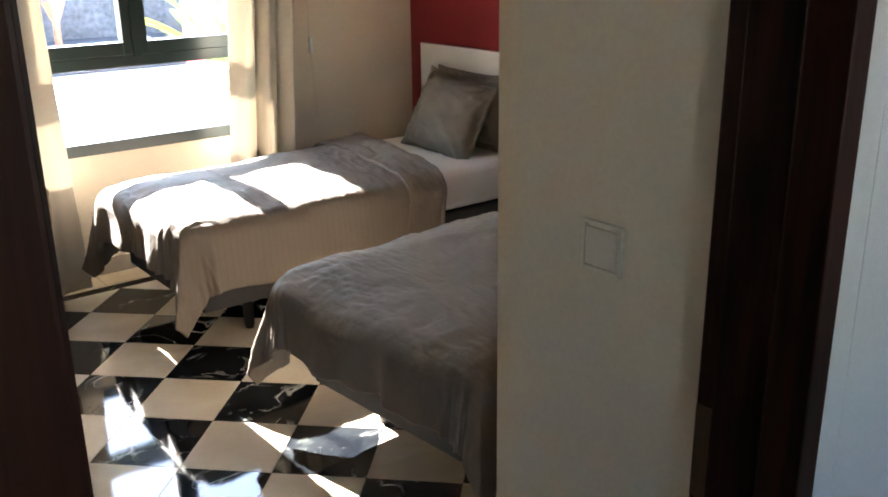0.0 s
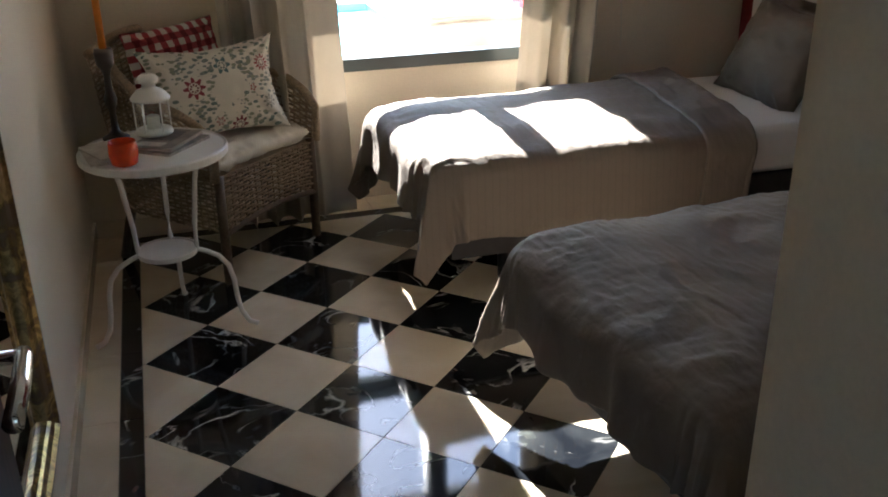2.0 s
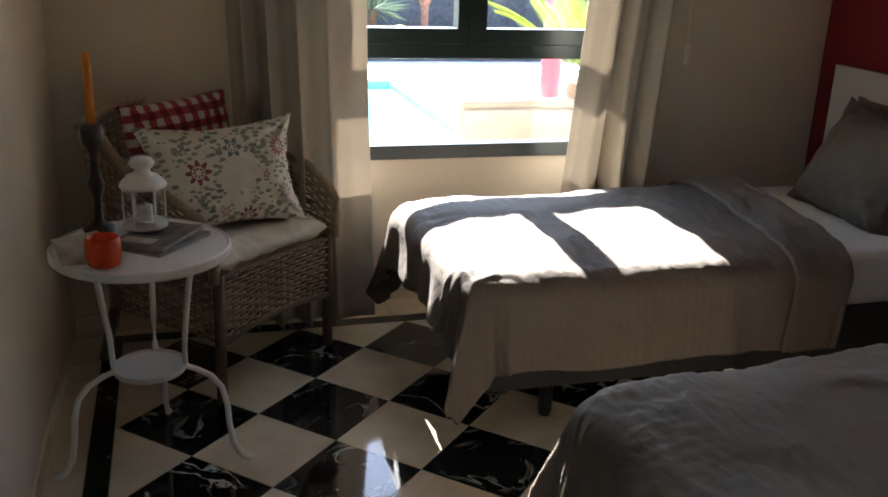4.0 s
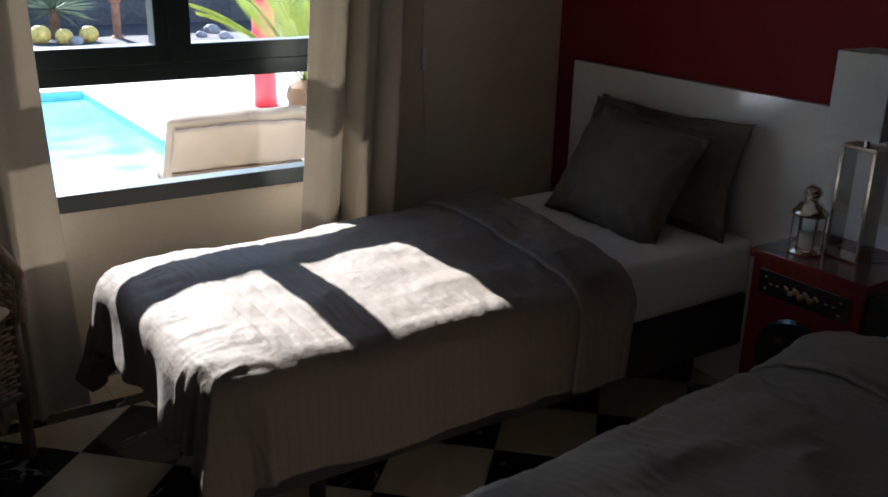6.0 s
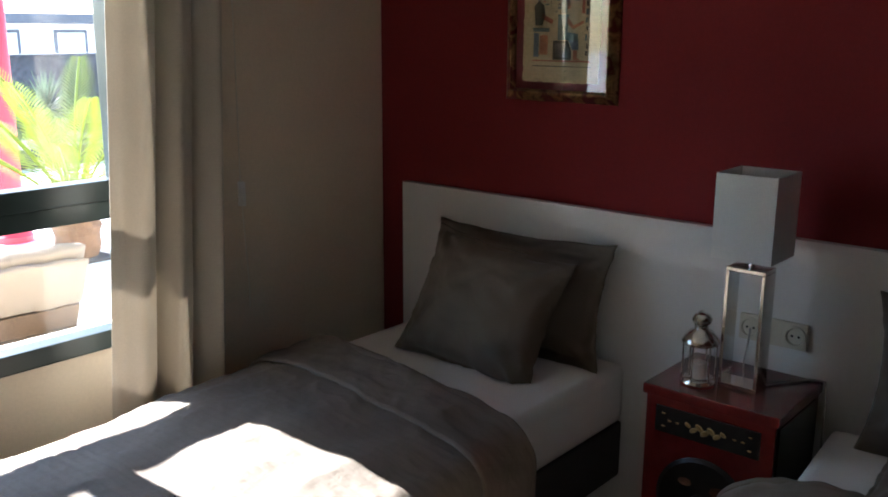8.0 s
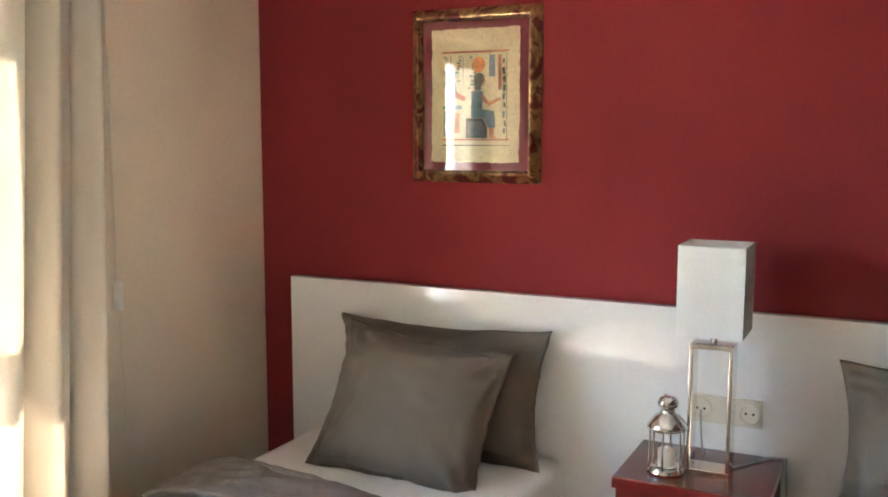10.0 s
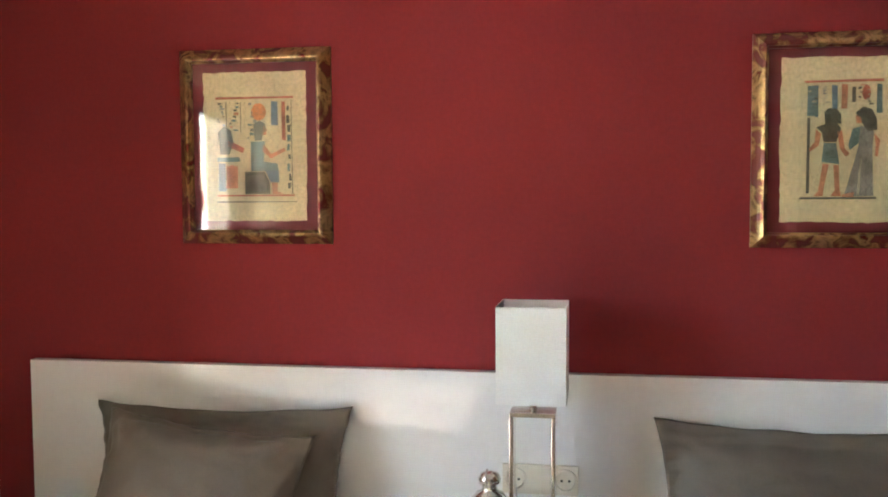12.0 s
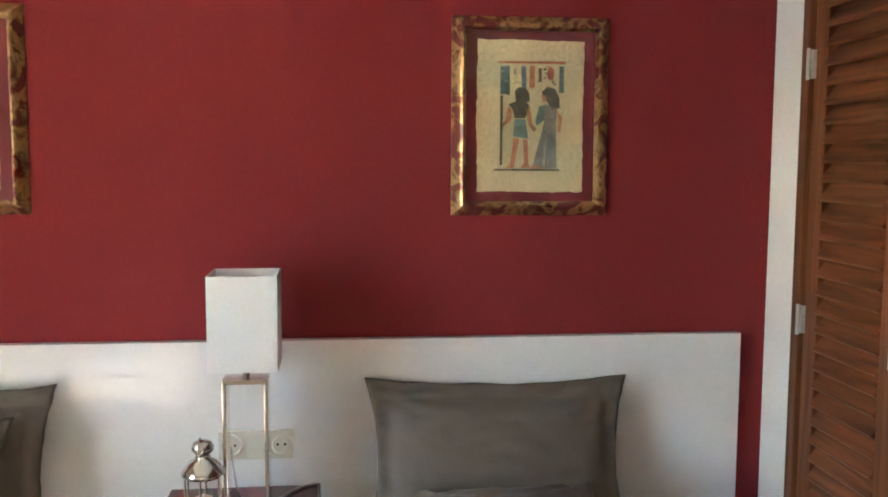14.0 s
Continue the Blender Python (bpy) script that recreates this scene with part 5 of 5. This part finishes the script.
M_YUCCA = material("agave_green", (0.14, 0.19, 0.12), 0.5, grain=(30, 0.2), stain=(5, 0.2), translucent=0.2)
M_TRUNK = material("fibrous_trunk", (0.16, 0.09, 0.05), 0.9, grain=(60, 0.4), stain=(8, 0.3), bump=1.0, bump_scale=60)
M_CACTUS = material("golden_cactus", (0.55, 0.43, 0.12), 0.7, grain=(40, 0.25), stain=(6, 0.2), bump=0.8, bump_scale=60)
M_RUST = material("rusty_clay", (0.22, 0.11, 0.07), 0.8, grain=(30, 0.25), stain=(5, 0.2), bump=0.4, bump_scale=60)
M_HOUSE = material("white_render", (0.75, 0.74, 0.71), 0.8, grain=(20, 0.04), stain=(1, 0.05), bump=0.2, bump_scale=30)
M_ROOF = material("slate_roof", (0.09, 0.10, 0.12), 0.7, grain=(20, 0.2), stain=(2, 0.15))
M_LAVA = material("grey_rock", (0.25, 0.25, 0.26), 0.9, grain=(20, 0.3), stain=(4, 0.2), bump=1.0, bump_scale=30)

G = -0.12
PX0, PX1, PY0, PY1 = -5.5, -0.32, 3.1, 6.9
setting("ground", boxes((-60, 0.3, G - 0.4, PX0, 400, G), (PX1, 0.3, G - 0.4, 60, 400, G), (PX0, 0.3, G - 0.4, PX1, PY0, G), (PX0, PY1, G - 0.4, PX1, 400, G),
                        (-60, -60, G - 0.4, -4.6, 0.3, G), (0.2, -60, G - 0.4, 60, 0.3, G), (-4.6, -60, G - 0.4, 0.2, -6.4, G)), M_TERRACE)
setting("pool_basin", boxes((PX0, PY0, -1.6, PX1, PY1, -1.5), (PX0, PY0, -1.5, PX0 + 0.02, PY1, G - 0.002), (PX1 - 0.02, PY0, -1.5, PX1, PY1, G - 0.002), (PX0 + 0.02, PY0, -1.5, PX1 - 0.02, PY0 + 0.02, G - 0.002), (PX0 + 0.02, PY1 - 0.02, -1.5, PX1 - 0.02, PY1, G - 0.002)), M_POOL)
setting("water", sheet(90, 70, lambda u, v: (PX0 + 0.02 + u * (PX1 - PX0 - 0.04), PY0 + 0.02 + v * (PY1 - PY0 - 0.04), G - 0.07 + 0.005 * nz(u * 16, v * 12))), M_WATER, True)
cop = thing("pool_coping", "raised pale stone edging around the swimming pool", "pool edge")
for row in ((PX0 - 0.3, PY0 - 0.3, G, PX1 + 0.3, PY0, G + 0.02), (PX0 - 0.3, PY1, G, PX1 + 0.3, PY1 + 0.3, G + 0.02), (PX1, PY0 + 0.001, G, PX1 + 0.3, PY1 - 0.001, G + 0.02), (PX0 - 0.3, PY0 + 0.001, G, PX0, PY1 - 0.001, G + 0.02)):
    part("edging", boxes(row, bevel=0.008), M_TERRACE, cop)
setting("garden_bed", boxes((-12, 8.6, G, 14, 11.0, 0.12), bevel=0.02), M_GRAVEL)
setting("garden_wall", boxes((-14, 11.0, G, 16, 11.25, 1.12), (-14, 10.97, 1.121, 16, 11.28, 1.17), bevel=0.01), M_STONEWALL)


def post(x, y):
    o = thing("pergola_post", "round red painted post beside the pool", "post", Matrix.Translation((x, y, G)), "red posts")
    part("shaft", lathe(bmesh.new(), [(0.105, 0.08), (0.10, 0.3), (0.10, 2.6)], n=28), M_REDPOST, o, smooth=True)
    part("foot", lathe(bmesh.new(), [(0.15, 0), (0.15, 0.05), (0.12, 0.08)], n=28), M_REDPOST, o)
    part("cap", lathe(bmesh.new(), [(0.11, 2.6), (0.14, 2.63), (0.14, 2.70)], n=28), M_REDPOST, o)
    return o


post(0.82, 4.95)
post(4.2, 4.95)
beam = tagged(mesh_object("pergola_beam", boxes((0.5, 4.87, 2.58, 4.6, 5.03, 2.78), bevel=0.01), M_REDPOST), "red painted beam resting on two round posts", "beam")

lg = thing("lounge_chair", "low outdoor lounge chair with sand-coloured cushions beside pool", "lounge chair", Matrix.Translation((-0.745, 1.52, G)) @ Matrix.Rotation(radians(-3), 4, "Z"))
part("frame", boxes((-0.36, 0.0, 0.10, 0.36, 0.62, 0.28), bevel=0.02), M_RATTAN, lg)
for x in (-0.33, 0.33):
    for y in (0.06, 0.56):
        part("leg", boxes((x - 0.03, y - 0.03, 0, x + 0.03, y + 0.03, 0.10)), M_RATTAN, lg)
cb = bmesh.new()
box(cb, -0.34, 0.36, 0.281, 0.34, 0.61, 0.34, bevel=0.025)
part("seat_pad", cb, M_LOUNGE, lg, smooth=True)


def back_piece(name, x, z0, z1, y0, y1, sag, mat):
    """A soft piece of the raised back, leaning to its rear, with sagging folds."""
    def f(u, v):
        a = v * 2 * math.pi
        ca, sa = math.copysign(abs(math.cos(a)) ** 0.45, math.cos(a)), math.copysign(abs(math.sin(a)) ** 0.45, math.sin(a))
        k = (1 - abs(2 * u - 1) ** 7) ** 0.5 if 0 < u < 1 else 0.0
        xx = x * (2 * u - 1)
        fold = sag * (nz(xx * 9, ca * 2, z0) + 0.6 * nz(xx * 23, sa * 3, z1)) + sag * 0.8 * math.sin(xx * 4 + z0 * 9)
        zc, zh = (z0 + z1) / 2, (z1 - z0) / 2
        return (xx, (y0 + y1) / 2 + (y1 - y0) / 2 * ca * k + fold * 0.5, zc + zh * sa * (0.93 + 0.07 * k) + fold * 0.6)

    bm = sheet(48, 32, f)
    bmesh.ops.rotate(bm, verts=bm.verts, matrix=Matrix.Rotation(radians(26), 3, "X"))
    bmesh.ops.translate(bm, verts=bm.verts, vec=(0, 0.30, 0.27))
    return part(name, bm, mat, lg, smooth=True)


back_piece("back_pad", 0.385, 0.0, 0.47, -0.04, 0.07, 0.008, M_LOUNGE)
back_piece("head_flap", 0.365, 0.19, 0.45, -0.085, -0.045, 0.012, M_LOUNGE)
bb = boxes((-0.36, -0.062, 0.0, 0.36, -0.046, 0.17), bevel=0.004)
bmesh.ops.rotate(bb, verts=bb.verts, matrix=Matrix.Rotation(radians(26), 3, "X"))
bmesh.ops.translate(bb, verts=bb.verts, vec=(0, 0.30, 0.27))
part("back_board", bb, M_RATTAN, lg)

pl = thing("planter", "square pale grey planter on the terrace", "planter", Matrix.Translation((-0.11, 2.15, G)))
pb = bmesh.new()
box(pb, -0.21, -0.21, 0.0, 0.21, 0.21, 0.50, bevel=0.012)
part("pot", pb, M_POT, pl)
part("soil", boxes((-0.18, -0.18, 0.5005, 0.18, 0.18, 0.51)), M_GRAVEL, pl)


def frond_mesh(length, droop, width, pairs):
    bm = bmesh.new()
    spine = []
    for i in range(15):
        t = i / 14
        spine.append(Vector((length * (t * 0.8), 0, length * (0.75 * t - droop * t * t))))
    tube(bm, spine, 0.006, 5)
    for i in range(pairs):
        t = 0.12 + 0.86 * i / pairs
        p = Vector((length * (t * 0.8), 0, length * (0.75 * t - droop * t * t)))
        w = width * math.sin(math.pi * min(1, t * 0.9 + 0.08)) ** 0.6
        for s in (1, -1):
            tip = p + Vector((0.75 * w, s * w * 0.72, 0.28 * w))
            side = Vector((0.0032, 0, 0.0015))
            bm.faces.new([bm.verts.new(q) for q in (p - side, p + side, (p + tip) / 2 + side * 1.1 + Vector((0, 0, 0.01)), tip, (p + tip) / 2 - side * 1.1 + Vector((0, 0, 0.01)))])
    return bm


cy = thing("cycad", "small cycad palm with yellow-green arching fronds in planter", "palm", Matrix.Translation((-0.11, 2.15, G + 0.51)))
part("trunk", lathe(bmesh.new(), [(0.10, 0), (0.12, 0.06), (0.115, 0.12), (0.13, 0.16), (0.11, 0.21), (0.05, 0.25)], n=18), M_TRUNK, cy)
rng = random.Random(5)
base = None
for i in range(22):
    a = 360 / 22 * i * 1.0 + rng.uniform(-9, 9)
    if base is None:
        base = part("frond", frond_mesh(1.0, 0.30, 0.15, 34), M_FROND, cy)
        fr = base
    else:
        fr = new("frond", base.data)
        fr.parent = cy
    kz = rng.uniform(0.7, 1.05)
    fr.matrix_local = Matrix.Translation((0, 0, 0.22)) @ Matrix.Rotation(radians(a), 4, "Z") @ Matrix.Rotation(radians(rng.uniform(-34, 12)), 4, "Y") @ Matrix.Scale(kz, 4)


def yucca(x, y, size, seed, label):
    o = thing("yucca", label, "yucca", Matrix.Translation((x, y, 0.12)), "spiky plants")
    part("trunk", lathe(bmesh.new(), [(0.07, 0), (0.06, 0.15), (0.07, 0.30 * size)], n=12), M_TRUNK, o)
    g = random.Random(seed)
    bm = bmesh.new()
    for i in range(110):
        a, e = g.uniform(0, 2 * math.pi), g.uniform(-0.35, 1.45)
        d = Vector((math.cos(a) * math.cos(e), math.sin(a) * math.cos(e), math.sin(e)))
        side = d.cross(Vector((0, 0, 1))).normalized() * 0.016
        ln = g.uniform(0.4, 0.6) * size
        o0 = Vector((0, 0, 0.30 * size))
        mid, tip = o0 + d * ln * 0.55, o0 + d * ln + Vector((0, 0, -0.06 * ln))
        bm.faces.new([bm.verts.new(q) for q in (o0 - side * 0.6, o0 + side * 0.6, mid + side, tip, mid - side)])
    part("crown", bm, M_YUCCA, o)


yucca(0.05, 9.7, 1.15, 3, "spiky grey-green yucca in a lava gravel bed")
yucca(-1.6, 10.0, 1.0, 4, "spiky grey-green yucca beside a dark wall")
yucca(3.6, 9.8, 1.1, 6, "spiky grey-green yucca near the garden wall")
for x, y, r in ((-0.25, 9.1, 0.12), (0.0, 9.0, 0.10), (0.30, 9.05, 0.11)):
    o = thing("barrel_cactus", "round golden barrel cactus in gravel bed", "cactus", Matrix.Translation((x, y, 0.10)), "barrel cacti")
    bm = bmesh.new()
    n = 40
    rg = []
    for j in range(13):
        t = math.pi * (j + 0.4) / 13.4
        rg.append([bm.verts.new(((r * math.sin(t) * (1 + 0.06 * math.cos(10 * 2 * math.pi * q / n))) * math.cos(2 * math.pi * q / n), (r * math.sin(t) * (1 + 0.06 * math.cos(10 * 2 * math.pi * q / n))) * math.sin(2 * math.pi * q / n), r + r * -math.cos(t) * 0.95)) for q in range(n)])
    for a, b in zip(rg, rg[1:]):
        for q in range(n):
            bm.faces.new((a[q], a[(q + 1) % n], b[(q + 1) % n], b[q]))
    part("body", bm, M_CACTUS, o, smooth=True)
fp = thing("garden_lamp", "rusty garden lantern on a post with flared hood", "garden lantern", Matrix.Translation((0.72, 9.35, 0.12)))
part("post", lathe(bmesh.new(), [(0.10, 0), (0.05, 0.04), (0.05, 0.42), (0.07, 0.44)], n=14), M_RUST, fp)
part("body", lathe(bmesh.new(), [(0.07, 0.44), (0.16, 0.66), (0.17, 0.70)], n=6), M_RUST, fp)
part("hood", lathe(bmesh.new(), [(0.26, 0.70), (0.27, 0.72), (0.12, 0.95), (0.03, 1.02)], n=6), M_ROOF, fp)
rng = random.Random(9)
for i in range(16):
    o = tagged(new("rock", None), "rough grey lava rock on gravel bed", "rock", "garden rocks")
    o.location = (rng.uniform(-2, 6), rng.uniform(8.75, 9.6), 0.12)
    bm = bmesh.new()
    bmesh.ops.create_icosphere(bm, subdivisions=2, radius=rng.uniform(0.06, 0.15))
    for v in bm.verts:
        v.co *= 1 + 0.5 * nz(v.co.x * 9 + i, v.co.y * 9, v.co.z * 9)
        v.co.z = v.co.z * 0.7 + 0.03
    part("stone", bm, M_LAVA, o)
hs = thing("house", "low white house beyond the garden wall", "house", Matrix.Translation((9.0, 21.0, G)))
part("wall", boxes((-4, 0, 0, 5, 6, 1.75)), M_HOUSE, hs)
part("roof", boxes((-4.4, -0.4, 1.755, 5.4, 6.4, 2.0), bevel=0.03), M_ROOF, hs)
for x in (-3, -1.2, 0.6, 2.4):
    w = part("window", boxes((x, -0.04, 0.9, x + 0.9, -0.002, 1.6)), M_ROOF, hs)
    part("pane", boxes((x + 0.08, -0.05, 0.98, x + 0.82, -0.042, 1.52)), M_HOUSE, w)

# ---- floor: slab, marble tiles on the diagonal, border ----
floor = setting("floor", boxes((WEST, DOOR_OUT, -0.1, 0.0, NICHE, -0.006), (-4.4, -6.2, -0.1, -0.2, DOOR_OUT - 0.001, -0.006)), M_GROUT)
H = 0.2125
OX, OY = -2.910, -1.157
TXL, TXR, TYB, TYT = -2.918, -0.06, -3.50, -0.096


def clip(poly, axis, value, keep_more):
    out = []
    for a, b in zip(poly, poly[1:] + poly[:1]):
        ia, ib = (a[axis] >= value) == keep_more, (b[axis] >= value) == keep_more
        if ia:
            out.append(a)
        if ia != ib:
            t = (value - a[axis]) / (b[axis] - a[axis])
            out.append((a[0] + t * (b[0] - a[0]), a[1] + t * (b[1] - a[1])))
    return out


def slab(poly, bevel=0.0012):
    """A flat stone slab with its upper surface at 0 and a slight arris."""
    bm = bmesh.new()
    cx, cy_ = sum(p[0] for p in poly) / len(poly), sum(p[1] for p in poly) / len(poly)
    inner = [(x + (cx - x) * 0.006, y + (cy_ - y) * 0.006) for x, y in poly]
    top = [bm.verts.new((x, y, 0)) for x, y in inner]
    mid = [bm.verts.new((x, y, -bevel)) for x, y in poly]
    low = [bm.verts.new((x, y, -0.0055)) for x, y in poly]
    bm.faces.new(top)
    for a, b in ((top, mid), (mid, low)):
        for q in range(len(poly)):
            bm.faces.new((a[q], b[q], b[(q + 1) % len(poly)], a[(q + 1) % len(poly)]))
    return bm


def lay(bm, mat, at):
    o = part("tile", bm, mat, floor)
    o.location = at
    return o


shared = {}
hh = H - 0.0011
for u in range(-2, 16):
    for v in range(-14, 9):
        if (u + v) % 2 == 0:
            continue
        cx, cy_ = OX + u * H, OY + v * H
        mat = M_BLACK if u % 2 else M_CREAM
        diamond = [(cx - hh, cy_), (cx, cy_ - hh), (cx + hh, cy_), (cx, cy_ + hh)]
        poly = diamond
        for axis, value, more in ((0, TXL, True), (0, TXR, False), (1, TYB, True), (1, TYT, False)):
            poly = clip(poly, axis, value, more) if poly else poly
        if len(poly) < 3:
            continue
        area = abs(sum(a[0] * b[1] - b[0] * a[1] for a, b in zip(poly, poly[1:] + poly[:1]))) / 2
        if area < 0.0005:
            continue
        if area > 2 * hh * hh * 0.999:
            if mat not in shared:
                shared[mat] = lay(slab([(-hh, 0), (0, -hh), (hh, 0), (0, hh)]), mat, (cx, cy_, 0)).data
            else:
                o = new("tile", shared[mat])
                o.parent, o.location = floor, (cx, cy_, 0)
        else:
            lay(slab([(x - cx, y - cy_) for x, y in poly]), mat, (cx, cy_, 0))


def strip(x0, y0, x1, y1, mat, step, along):
    a, b = (x0, x1) if along == 0 else (y0, y1)
    while a < b - 0.01:
        c = min(b, a + step)
        r = (a, y0, c - 0.0015, y1) if along == 0 else (x0, a, x1, c - 0.0015)
        mx, my = (r[0] + r[2]) / 2, (r[1] + r[3]) / 2
        lay(slab([(r[0] - mx, r[1] - my), (r[2] - mx, r[1] - my), (r[2] - mx, r[3] - my), (r[0] - mx, r[3] - my)]), mat, (mx, my, 0))
        a = c


strip(-2.985, TYB, -2.920, -0.030, M_BLACK, 0.405, 1)
strip(-2.919, -0.094, TXR, -0.030, M_BLACK, 0.405, 0)
strip(WEST, TYB, -2.987, -0.030, M_CREAM, 0.405, 1)
strip(WEST, -0.0285, TXR, NICHE, M_CREAM, 0.405, 0)
strip(TXR + 0.001, TYB, 0.0, NICHE, M_CREAM, 0.405, 1)
strip(WEST, DOOR_OUT, -0.1, TYB - 0.002, M_CREAM, 0.405, 0)
for i in range(7):
    strip(-4.4, -6.2 + 0.351 * i, -0.2, -6.2 + 0.351 * i + 0.349, M_CREAM, 0.351, 0)
